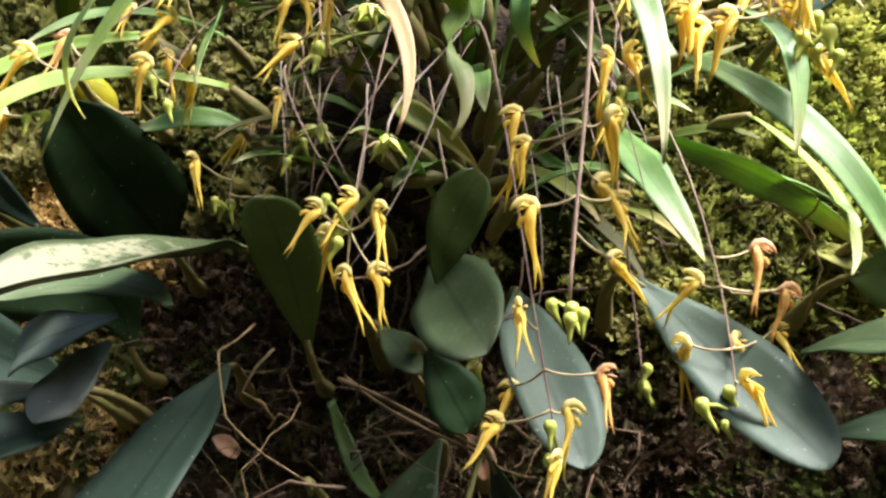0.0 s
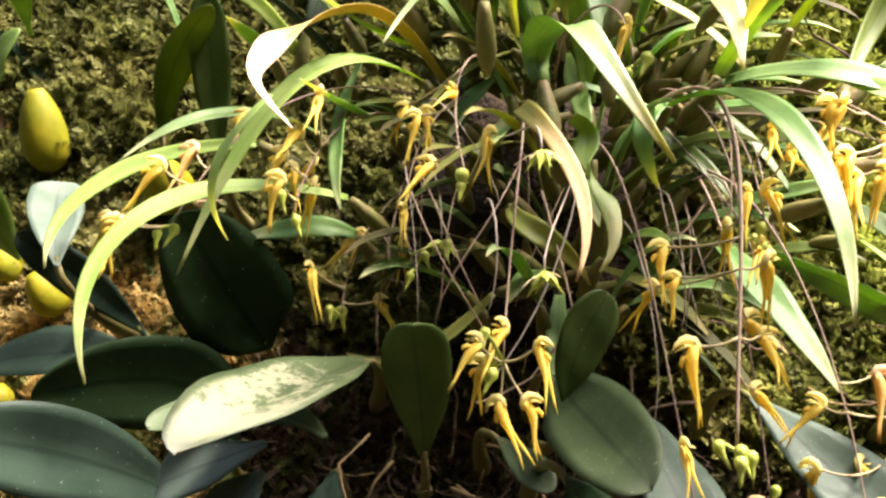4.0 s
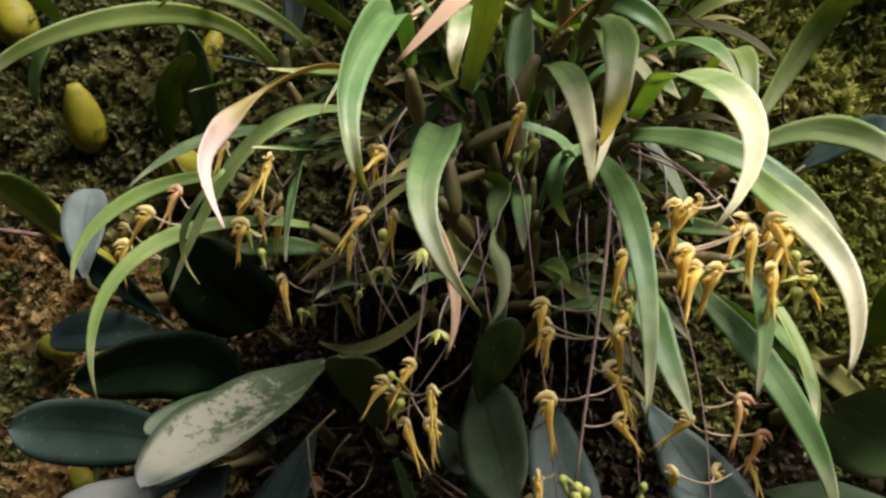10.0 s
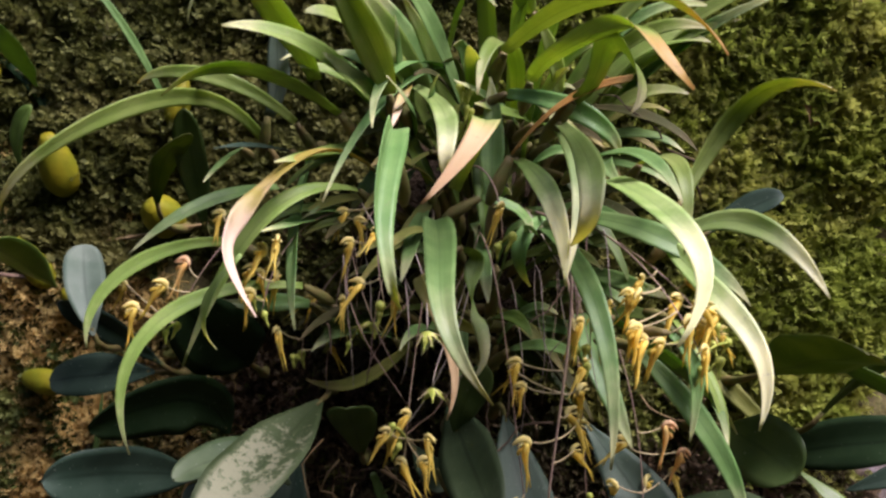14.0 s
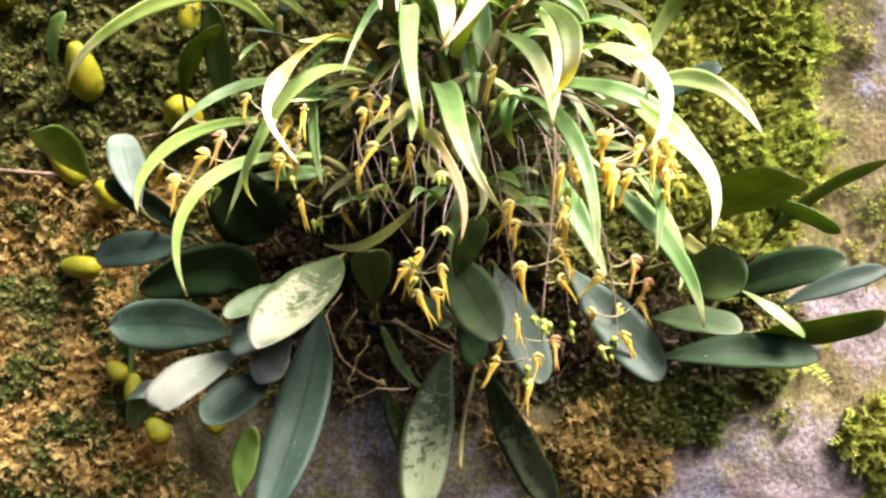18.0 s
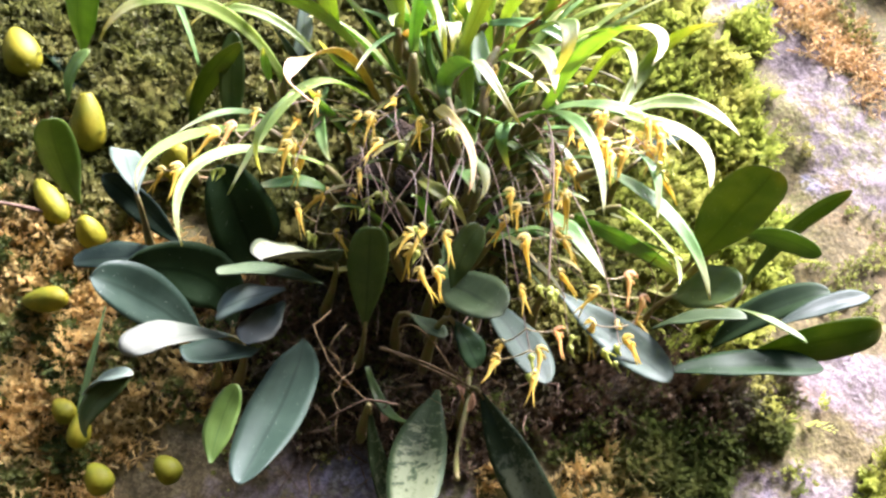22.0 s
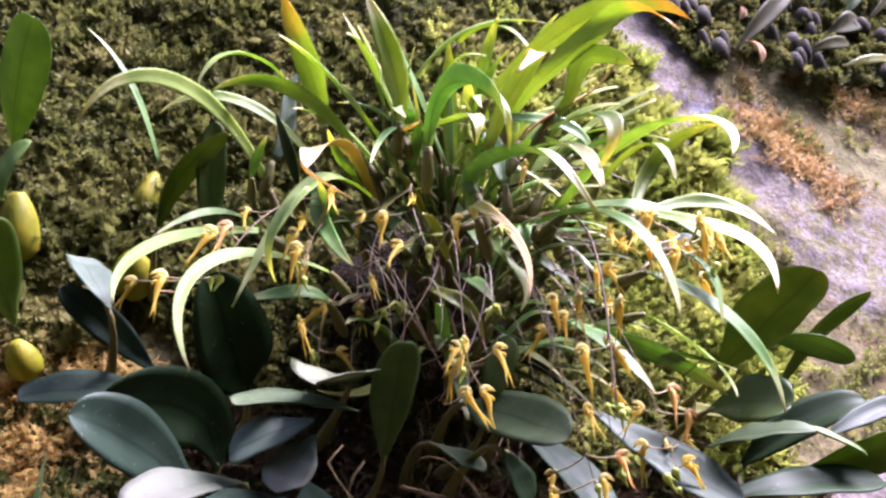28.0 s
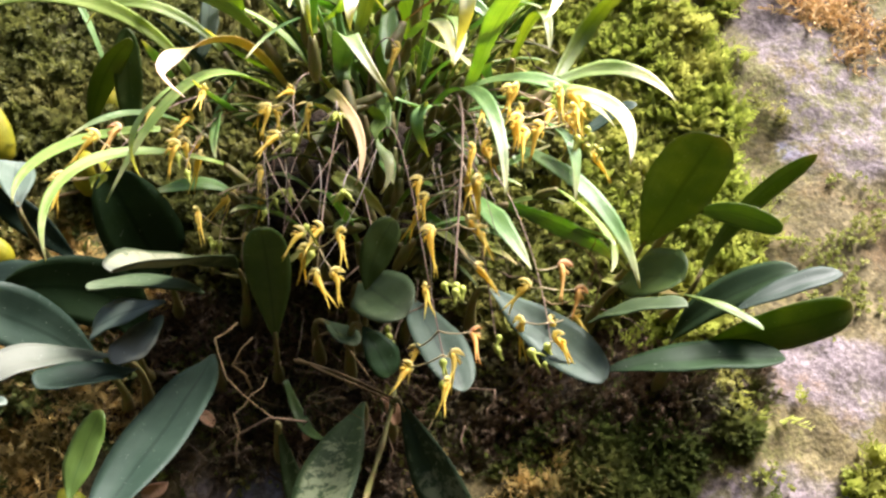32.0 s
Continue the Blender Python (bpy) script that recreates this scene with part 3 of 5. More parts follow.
closing_wall("wall_back", (-4, -1.7, 0), (4, -1.7, 0), 3.0)
closing_wall("wall_left", (-3, 0.5, 0), (-3, -1.69, 0), 3.0)
closing_wall("wall_right", (3, -1.69, 0), (3, 0.0, 0), 3.0)


# ---- moss ----
def frond(rng, length):
    """Leaflets of one moss shoot, pointing along +z, as quads of four corners."""
    quads = []
    bend = rng.uniform(-0.5, 0.5), rng.uniform(-0.5, 0.5)
    n = 8
    for i in range(n):
        s = (i + 0.4) / n
        c = np.array([bend[0] * s * s, bend[1] * s * s, s]) * length
        for sgn in (1, -1):
            d = np.array([sgn * rng.uniform(0.7, 1.1), rng.gauss(0, 0.25), rng.uniform(0.4, 0.9)])
            d /= np.linalg.norm(d)
            side = np.cross(d, [0.0, 1.0, 0.15])
            side /= np.linalg.norm(side)
            ln = length * rng.uniform(0.26, 0.4) * (1.1 - 0.7 * s)
            wd = ln * 0.26
            quads.append([c, c + d * ln * 0.5 + side * wd, c + d * ln, c + d * ln * 0.5 - side * wd])
    top = np.array([bend[0], bend[1], 1.0]) * length
    quads.append([top * 0.3, top * 0.7 + [0.035 * length, 0, 0], top, top * 0.7 - [0.035 * length, 0, 0]])
    return np.array(quads)


def tuft(rng, length):
    """Leaflets of one short moss cushion shoot: two whorls of broad pointed leaflets."""
    quads = []
    for level, spread in ((0.35, 1.0), (0.75, 0.62)):
        start = rng.uniform(0, 6.28)
        for k in range(4):
            a = start + k * 1.57 + rng.gauss(0, 0.25)
            d = np.array([math.cos(a) * spread, math.sin(a) * spread, rng.uniform(0.45, 0.85)])
            side = np.array([-math.sin(a), math.cos(a), 0.0])
            c = np.array([0.0, 0.0, level * length * 0.6])
            ln = length * rng.uniform(0.38, 0.58)
            wd = ln * 0.3
            quads.append([c, c + d * ln * 0.5 + side * wd, c + d * ln, c + d * ln * 0.5 - side * wd])
    return np.array(quads)


def moss_bed(name, label, cover, mat, count, box, size, seed, gate=0.35, shoot=frond, lump=0.0):
    """A bed of many moss shoots growing out of the wall wherever cover allows."""
    rng = random.Random(seed)
    kinds = [shoot(rng, 1.0) for _ in range(10)]
    chunks = []
    tries = 0
    made = 0
    while made < count and tries < count * 12:
        tries += 1
        x, z = rng.uniform(box[0], box[1]), rng.uniform(box[2], box[3])
        c = cover(x, z)
        if c < gate * rng.uniform(0.5, 1.6):
            continue
        clump = 0.5 + 0.5 * wander(x, z, 55, seed)
        if rng.random() > 0.25 + clump:
            continue
        made += 1
        y = wall_y(x, z) - 0.002 * c - lump * max(0.0, 0.3 + wander(x, z, 75, seed + 5))
        d = Vector((rng.gauss(0, 0.55), -0.75 - 0.3 * clump, rng.gauss(0.12, 0.55))).normalized()
        m = np.array(d.to_track_quat("Z", "Y").to_matrix() @ Matrix.Rotation(rng.uniform(0, 6.28), 3, "Z"))
        s = size * rng.uniform(0.6, 1.25) * (0.65 + 0.7 * clump)
        chunks.append(kinds[made % 10].reshape(-1, 3) @ (m.T * s) + np.array([x, y, z]))
    v = np.concatenate(chunks)
    nq = len(v) // 4
    me = bpy.data.meshes.new(name)
    me.vertices.add(len(v))
    me.vertices.foreach_set("co", v.ravel())
    me.loops.add(nq * 4)
    me.loops.foreach_set("vertex_index", np.arange(nq * 4))
    me.polygons.add(nq)
    me.polygons.foreach_set("loop_start", np.arange(nq) * 4)
    me.update(calc_edges=True)
    me.materials.append(mat)
    ob = new(name, me)
    tagged(ob, label, "moss", kind="stuff")


def dry_strands(name, label, cover, mat, count, box, seed):
    """Dried moss: thin curled strands lying loosely on the rock."""
    rng = random.Random(seed)
    verts, faces = [], []
    made = 0
    for _ in range(count * 40):
        if made >= count:
            break
        x, z = rng.uniform(box[0], box[1]), rng.uniform(box[2], box[3])
        if cover(x, z) < rng.uniform(0.1, 0.9):
            continue
        made += 1
        a = rng.uniform(0, math.tau)
        step = rng.uniform(0.0014, 0.0026)
        lift = 0.001
        half = rng.uniform(0.00035, 0.0007)
        start = len(verts)
        for k in range(6):
            y = wall_y(x, z) - lift
            sx, sz = -math.sin(a) * half, math.cos(a) * half
            verts += [(x - sx, y, z - sz), (x, y - 0.0006, z), (x + sx, y, z + sz)]
            if k:
                p = start + 3 * (k - 1)
                faces += [(p, p + 1, p + 4, p + 3), (p + 1, p + 2, p + 5, p + 4)]
            a += rng.gauss(0, 0.6)
            x += math.cos(a) * step
            z += math.sin(a) * step
            lift = max(0.0008, min(0.008, lift + rng.gauss(0.0005, 0.0012)))
    me = bpy.data.meshes.new(name)
    me.from_pydata(verts, [], faces)
    me.materials.append(mat)
    tagged(new(name, me), label, "moss", kind="stuff")


def fresh_cover(x, z):
    a = patch(x, z, 0.185, 1.56, 0.06, 0.15) * 3 + 1.2 * wander(x, z, 25, 12.0)
    b = patch(x, z, 0.255, 1.335, 0.022, 0.03) * 3 + wander(x, z, 50, 13.0)
    c = patch(x, z, 0.2, 1.385, 0.04, 0.02) * 0.5 + 1.1 * wander(x, z, 90, 14.0) - 0.45
    d = patch(x, z, 0.12, 1.66, 0.12, 0.1) * 1.5 + 1.5 * wander(x, z, 30, 15.0)
    return max(0.0, min(1.0, max(a, b, c, d)))


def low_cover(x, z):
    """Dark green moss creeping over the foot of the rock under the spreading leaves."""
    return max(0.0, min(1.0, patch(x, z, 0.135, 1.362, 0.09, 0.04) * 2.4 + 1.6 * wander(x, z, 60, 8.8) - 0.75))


def speck_cover(x, z):
    """Thin drifts of moss specks over the bare rock."""
    if moss_cover(x, z) > 0.4 or violet_cover(x, z) > 0.75:
        return 0.0
    return max(0.0, min(1.0, 1.6 * wander(x, z, 28, 31.0) + 0.9 * wander(x, z, 110, 32.0) - 0.05))


def cushion_cover(x, z):
    return moss_cover(x, z) * max(0.0, min(1.0, (0.14 - x) / 0.05)) if z < 1.72 else moss_cover(x, z)


def feather_cover(x, z):
    return moss_cover(x, z) * max(0.0, min(1.0, (x - 0.03) / 0.06))


def drift_cover(x, z):
    """Longer fronds in drifts over the cushion moss."""
    return 0.75 * moss_cover(x, z) * max(0.0, min(1.0, (0.02 - x) / 0.05)) * max(0.0, min(1.0, 0.6 + 1.3 * wander(x, z, 24, 61.0)))


moss_bed("moss_cushion", "olive brown cushion of small leafy moss on the rock", cushion_cover, MOSS_CUSHION, 46000, (-0.42, 0.62, 1.36, 1.95), 0.0078, 21, shoot=tuft, lump=0.012)
moss_bed("moss_bed", "olive green feathery moss covering the rock", feather_cover, MOSS, 9000, (-0.02, 0.3, 1.36, 1.75), 0.0125, 27)
moss_bed("moss_drifts", "olive brown feathery moss over the cushion moss", drift_cover, MOSS_CUSHION, 9000, (-0.42, 0.05, 1.36, 1.85), 0.0125, 34, lump=0.008)
moss_bed("moss_bed_fresh", "fresh bright green moss tufts on the rock", fresh_cover, MOSS_FRESH, 6500, (-0.1, 0.32, 1.28, 1.8), 0.015, 22)
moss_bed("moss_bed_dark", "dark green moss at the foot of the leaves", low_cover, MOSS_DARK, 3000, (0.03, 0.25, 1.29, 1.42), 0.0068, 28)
moss_bed("moss_specks", "scattered small specks of olive moss on bare rock", speck_cover, MOSS, 5200, (-0.12, 0.5, 1.26, 1.74), 0.0042, 29, shoot=tuft)
dry_strands("moss_bed_dry", "sparse dried orange moss strands on the rock", dry_cover, MOSS_PEACH, 1250, (0.2, 0.5, 1.56, 1.8), 23)
dry_strands("moss_strands", "golden dry moss strands among the bulbs", brown_cover, MOSS_DRY, 6500, (-0.42, -0.08, 1.28, 1.58), 25)
moss_bed("moss_tufts", "small olive tufts growing through the dry golden moss", lambda x, z: brown_cover(x, z) * max(0.0, min(1.0, 2.2 * wander(x, z, 38, 51.0) + 0.2)), MOSS_DARK, 2600, (-0.42, -0.08, 1.28, 1.6), 0.0085, 33, shoot=tuft, lump=0.006)
moss_bed("humus_crumbs", "dark brown humus crumbs and dead moss under the plants", soil_shade_cover, CRUMBS, 9000, (-0.2, 0.24, 1.28, 1.6), 0.0075, 26, 0.5)
moss_bed("moss_bed_shade", "sparse dark moss on the humus under the leaves", lambda x, z: soil_shade_cover(x, z) * max(0.0, min(1.0, 1.5 * wander(x, z, 45, 41.0) + 0.3)), MOSS_DARK, 3000, (-0.2, 0.22, 1.3, 1.58), 0.0055, 30)
moss_bed("moss_bed_brown", "old brown moss and crumbs of humus on the rock", brown_cover, MOSS_BROWN, 7500, (-0.42, 0.24, 1.26, 1.6), 0.0098, 24)


# ---- flowers ----
def flower_mesh(kind, rng):
    """One flower: a beaked hood that hooks outward (+x), two sepals joined into a tapering body whose tips part, a small lip."""
    bm = bmesh.new()
    ln = rng.uniform(0.9, 1.14)
    lean = rng.choice((-0.0012, 0.0, 0.0008, 0.0025, 0.0045, 0.006)) + rng.uniform(-0.0006, 0.0006)
    part_at = rng.uniform(0.0008, 0.003)
    for sgn in (1, -1):
        twist = rng.uniform(-0.0006, 0.0006)
        path = [(-0.0006, sgn * 0.0003, 0.001), (0.0004, sgn * 0.0007, -0.0012), (0.0009 + lean * 0.12, sgn * 0.0008, -0.0042 * ln), (0.0008 + lean * 0.35, sgn * 0.0006, -0.0072 * ln), (0.0005 + lean * 0.62 + sgn * part_at * 0.15, sgn * (0.0005 + part_at * 0.25) + twist * 0.3, -0.0104 * ln), (lean * 0.86 + twist + sgn * part_at * 0.35, sgn * (0.0004 + part_at * 0.6), -0.0142 * ln), (lean + twist * 2 + sgn * part_at * 0.6, sgn * (0.0003 + part_at), -0.0182 * ln)]
        tube(bm, path, [0.0009, 0.0015, 0.0013, 0.0009, 0.0006, 0.00045, 0.00016], 8, (1.0, 0.8))
    hook = rng.uniform(-0.0014, 0.0008)
    tube(bm, [(-0.0012, 0, -0.0012), (-0.0012, 0, 0.0008), (-0.0004, 0, 0.0022), (0.0012, 0, 0.0029), (0.003, 0, 0.0026 + hook * 0.4), (0.0045, 0, 0.0017 + hook), (0.0057, 0, 0.0004 + hook)], [0.0009, 0.0013, 0.0015, 0.0014, 0.0011, 0.0007, 0.00012], 8, (1.0, 0.8), 1)
    for sgn in (1, -1):
        up = rng.uniform(-0.0006, 0.0006)
        tube(bm, [(0.0006, sgn * 0.0012, 0.0008), (0.0024, sgn * 0.0019, 0.0009 + up), (0.0043, sgn * 0.0021, -0.0002 + up)], [0.0004, 0.0006, 0.0001], 6, (0.6, 1.0), 1)
    tube(bm, [(0.0012, 0, -0.0018), (0.0027, 0, -0.0022), (0.0036, 0, -0.0034), (0.0034, 0, -0.0046)], [0.0007, 0.0009, 0.0007, 0.0002], 6, (1, 0.8), 0)
    me = bpy.data.meshes.new("flower")
    bm.normal_update()
    bm.to_mesh(me)
    bm.free()
    me.polygons.foreach_set("use_smooth", [True] * len(me.polygons))
    me.materials.append(PEACH if kind == "peach" else PETAL)
    me.materials.append(HOOD_PEACH if kind == "peach" else HOOD)
    return me


flower_rng = random.Random(5)
FLOWERS = {k: [flower_mesh(k, flower_rng) for _ in range(12)] for k in ("yellow", "peach")}


def flower_stem(parent, spine, blooms, buds=(), thick=0.0004):
    """A thin hanging flower stem; each bloom (x, y, z[, kind]) is held off it by a bent pedicel; buds are green knobs."""
    line = [q for q, _ in bezier(spine, 18)]
    bm = bmesh.new()
    tube(bm, line, [thick * (1.25 - 0.6 * i / 18) for i in range(19)], 6)
    buds = list(buds)
    for _ in range(2):
        buds.append(tuple(line[-1] + Vector((flower_rng.uniform(-0.005, 0.005), flower_rng.uniform(-0.004, 0.002), flower_rng.uniform(-0.004, 0.007)))))
    nearest = lambda p: min(line, key=lambda q: (q - p - Vector((0, 0, -0.0015))).length)
    for b in [Vector(b[:3]) for b in blooms]:
        s = nearest(b)
        end = b + Vector((0, 0.0006, 0.0002))
        tube(bm, [q for q, _ in bezier([s, s.lerp(end, 0.4) + Vector((0, 0, -0.0022)), end + (s - end) * 0.2 + Vector((0, 0, -0.0008)), end], 7)], [0.0005, 0.0004, 0.00036, 0.00036, 0.00036, 0.0004, 0.00048, 0.0006], 5, (1, 1), 1)
    ob = finish(bm, "flower_stem", [STEM, PEDICEL], parent)
    for b in blooms:
        p = Vector(b[:3])
        s = nearest(p)
        d = p - s
        ang = math.atan2(d.y * 0.35, d.x) if d.length > 0.002 else flower_rng.uniform(-2.6, -0.5)
        ang += flower_rng.gauss(0, 0.45) - 0.25 * math.cos(ang)
        f = new("flower", flower_rng.choice(FLOWERS[b[3] if len(b) > 3 else "yellow"]))
        f.parent = ob
        f.matrix_local = Matrix.Translation(p + Vector((0, 0, -0.001))) @ pose(0, 0, 0, flower_rng.gauss(0, 12), flower_rng.gauss(-13, 16), math.degrees(ang)) @ Matrix.Scale(flower_rng.uniform(0.8, 1.02), 4)
    for b in buds:
        p = Vector(b)
        s = nearest(p)
        bm = bmesh.new()
        tube(bm, [s, s.lerp(p, 0.6) + Vector((0, 0, 0.001)), p], 0.0006, 5)
        r = flower_rng.uniform(0.0014, 0.0021)
        tail = Vector((flower_rng.uniform(-0.6, 0.6), flower_rng.uniform(-0.3, 0.1), 0))
        tube(bm, [p + Vector((0, 0, k * r)) + tail * (r * max(0.0, -k - 0.4)) for k in (1.05, 0.8, 0.2, -0.4, -1.0, -1.6, -2.6, -3.6)], [r * k for k in (0.3, 0.8, 1.05, 0.98, 0.62, 0.42, 0.32, 0.1)], 8)
        finish(bm, "bud", BUD, ob)
    return ob


def seed_capsules(parent, at, n, stem_top):
    """A bunch of green angular seed capsules with dry whiskers at the end of a thin old stem."""
    at, top = Vector(at), Vector(stem_top)
    bm = bmesh.new()
    tube(bm, [q for q, _ in bezier([top, top.lerp(at, 0.5) + Vector((0.003, -0.004, 0.002)), at + Vector((0, 0, 0.012)), at], 9)], 0.00034, 5)
    ob = finish(bm, "old_flower_stem", STEM_OLD, parent)
    for k in range(n):
        a = k * math.tau / n + flower_rng.uniform(-0.3, 0.3)
        out = Vector((math.cos(a) * 0.75, math.sin(a) * 0.75, flower_rng.uniform(-1.1, -0.35))).normalized()
        p = at + out * 0.0012
        r = flower_rng.uniform(0.0011, 0.0016)
        bm = bmesh.new()
        tube(bm, [p + out * (r * q) for q in (-0.6, 0.2, 1.3, 2.3, 3.0, 3.6, 5.0)], [r * q for q in (0.3, 0.75, 1.0, 0.8, 0.42, 0.2, 0.08)], 5)
        tube(bm, [p, p + out * 0.002 + Vector((math.cos(a + 1) * 0.002, math.sin(a + 1) * 0.002, 0.0006)), p + out * 0.004 + Vector((math.cos(a + 1) * 0.0045, math.sin(a + 1) * 0.0045, -0.0004))], [0.0003, 0.00022, 0.0001], 4, mat=1)
        finish(bm, "seed_capsule", [BUD, PEDICEL], ob, smooth=False)


def inner_leaves(parent, n, seed):
    """Short young and old leaves crowded in the heart of the clump."""
    rng = random.Random(seed)
    for _ in range(n):
        a = rng.uniform(-1.25, 1.25)
        base = Vector((0.012 + 0.07 * math.sin(a) * rng.uniform(0.3, 1), rng.uniform(0.285, 0.315), 1.54 + rng.uniform(-0.06, 0.065)))
        ln = rng.uniform(0.03, 0.055)
        out = Vector((math.sin(a) * 0.9, -rng.uniform(0.15, 0.5), rng.uniform(-0.7, 1.0))).normalized()
        p1 = base + out * ln * 0.5
        p2 = p1 + (out + Vector((0, -0.15, -0.4))).normalized() * ln * 0.35
        p3 = p2 + (out + Vector((0, -0.2, -1.2))).normalized() * ln * 0.35
        strap(parent, rng.uniform(6, 10), rng.choice((GREEN, OLIVE, OLIVE_GREEN, BRIGHT, SHADED, GREEN)), base, p1, p2, p3)


def crown_leaves(parent, n, seed):
    """Younger strap leaves that stand up in the crown and arch over at their tips."""
    rng = random.Random(seed)
    for k in range(n):
        a = -0.75 + 1.6 * (k + rng.uniform(0.1, 0.9)) / n
        base = Vector((0.025 + 0.06 * math.sin(a), rng.uniform(0.285, 0.315), 1.565 + rng.uniform(-0.01, 0.035)))
        ln = rng.uniform(0.075, 0.125)
        out = Vector((math.sin(a) * 0.8, -rng.uniform(0.05, 0.3), 1.0)).normalized()
        p1 = base + out * ln * 0.45
        p2 = p1 + (out + Vector((math.sin(a) * 0.4, -0.2, -0.35))).normalized() * ln * 0.35
        p3 = p2 + (out + Vector((math.sin(a) * 0.7, -0.45, -1.1 * rng.uniform(0.3, 1.2)))).normalized() * ln * 0.33
        strap(parent, rng.uniform(9.5, 13), rng.choice((LIME, GREEN, LIME, LIME)), base, p1, p2, p3, blunt=5)


def roots(parent, n, seed, centre, spread, reach, radius=0.00045):
    """Thin winding roots, each one tube, hung about a centre."""
    rng = random.Random(seed)
    for _ in range(n):
        p = Vector((rng.gauss(centre[0], spread[0]), 0, rng.gauss(centre[2], spread[2])))
        p.y = wall_y(p.x, p.z) - rng.uniform(0.002, spread[1])
        d = Vector((rng.gauss(0, 1), rng.gauss(-0.15, 0.3), rng.gauss(-0.4, 0.8))).normalized()
        pts = [p.copy()]
        for _k in range(rng.randint(5, 11)):
            d = (d + Vector((rng.gauss(0, 0.45), rng.gauss(0, 0.3), rng.gauss(-0.08, 0.4)))).normalized()
            p = p + d * reach / 8
            p.y = min(p.y, wall_y(p.x, p.z) - 0.001)
            pts.append(p.copy())
        r = radius * rng.uniform(0.6, 1.5)
        bm = bmesh.new()
        tube(bm, pts, [r * (1 - 0.5 * i / len(pts)) for i in range(len(pts))], 5)
        finish(bm, "root", rng.choice((ROOT, ROOT, ROOT_TAN)), parent)


def old_stems(parent, n, seed, xs, top, ys, length):
    """Bare flower stems of past years that hang down under the leaves."""
    rng = random.Random(seed)
    for _ in range(n):
        p = Vector((rng.uniform(*xs), rng.uniform(*ys), rng.uniform(*top)))
        ln = rng.uniform(*length)
        sway = rng.gauss(0, 0.3)
        pts = [p + Vector((0, 0.02, 0.004)), p + Vector((0, -0.004, 0.004)), p + Vector((sway * ln * 0.2 + rng.gauss(0, 0.006), -0.008, -ln * 0.4)), p + Vector((sway * ln * 0.7 + rng.gauss(0, 0.008), -0.004, -ln * 0.7)), p + Vector((sway * ln, 0.0, -ln))]
        bm = bmesh.new()
        r = rng.uniform(0.00024, 0.00042)
        tube(bm, [q for q, _t in bezier(pts, 10)], [r * (1.1 - 0.05 * i) for i in range(11)], 5)
        finish(bm, "old_flower_stem", rng.choice((STEM, STEM_OLD, STEM_OLD)), parent)


def root_ball(parent, centre, radii, seed):
    """A lump of humus and old roots against the rock, its dark colour filling in the clump's inner shade."""
    bm = bmesh.new()
    bmesh.ops.create_icosphere(bm, subdivisions=5, radius=1)
    for v in bm.verts:
        n = noise.fractal(v.co * 2.3 + Vector((seed, 0, 0)), 1.0, 2.0, 5)
        k = 1 + 0.28 * n
        v.co = Vector((centre[0] + v.co.x * radii[0] * k, centre[1] + v.co.y * radii[1] * k, centre[2] + v.co.z * radii[2] * k))
    return finish(bm, "root_ball", HUMUS, parent)


# ---- the flowering orchid with strap leaves ----
orchid = thing("flowering_orchid", "arching strap-leaved orchid clump with hanging yellow flowers on mossy rock", "orchid")
root_ball(orchid, (0.01, 0.345, 1.525), (0.055, 0.02, 0.06), 1.0)
old_stems(orchid, 12, 31, (-0.055, -0.01), (1.51, 1.55), (0.26, 0.29), (0.035, 0.065))
old_stems(orchid, 13, 32, (0.0, 0.075), (1.51, 1.55), (0.25, 0.29), (0.035, 0.08))
roots(orchid, 30, 4, (0.0, 0.3, 1.47), (0.05, 0.06, 0.04), 0.07)
strap(orchid, 7.93, LIME, (-0.0731, 0.2755, 1.5148), (-0.1285, 0.2557, 1.5226), (-0.1586, 0.242, 1.4908), (-0.1419, 0.2364, 1.4484), normal=(0.08, -0.91, 0.41))
strap(orchid, 8.98, LIME, (-0.0478, 0.2762, 1.5594), (-0.0831, 0.2506, 1.568), (-0.1002, 0.2408, 1.5366), (-0.123, 0.2523, 1.4826), normal=(-0.15, -0.90, 0.41))
strap(orchid, 10, DEAD, (-0.0394, 0.2934, 1.5675), (-0.0697, 0.2547, 1.5949), (-0.077, 0.2374, 1.565), (-0.0985, 0.2329, 1.5423), (-0.1141, 0.2317, 1.5487), (-0.0846, 0.2035, 1.5121), normal=(0.1, 0.0, 1.0), twist=-95, pinch=0.1, blunt=3.5)
strap(orchid, 14, GREEN, (-0.0137, 0.228, 1.5389), (-0.0186, 0.2366, 1.5611), (-0.0087, 0.21, 1.5416), (-0.0174, 0.1719, 1.5287), (-0.0267, 0.1484, 1.5231), (0.0009, 0.1592, 1.489), normal=(0.0, -0.85, 0.35), fold=0.45)
strap(orchid, 12.5, GREEN, (-0.0295, 0.2408, 1.5724), (-0.0353, 0.2157, 1.6011), (-0.0297, 0.1953, 1.5797), (-0.0491, 0.1675, 1.5485), (-0.0382, 0.1446, 1.5408), (-0.0304, 0.1667, 1.5206), normal=(0.63, -0.55, 0.54), fold=1.0)
strap(orchid, 10, GREEN, (0.0353, 0.256, 1.5433), (0.0436, 0.2102, 1.5385), (0.0524, 0.1799, 1.5042), (0.0485, 0.1816, 1.4578), normal=(-0.12, -0.76, 0.64))
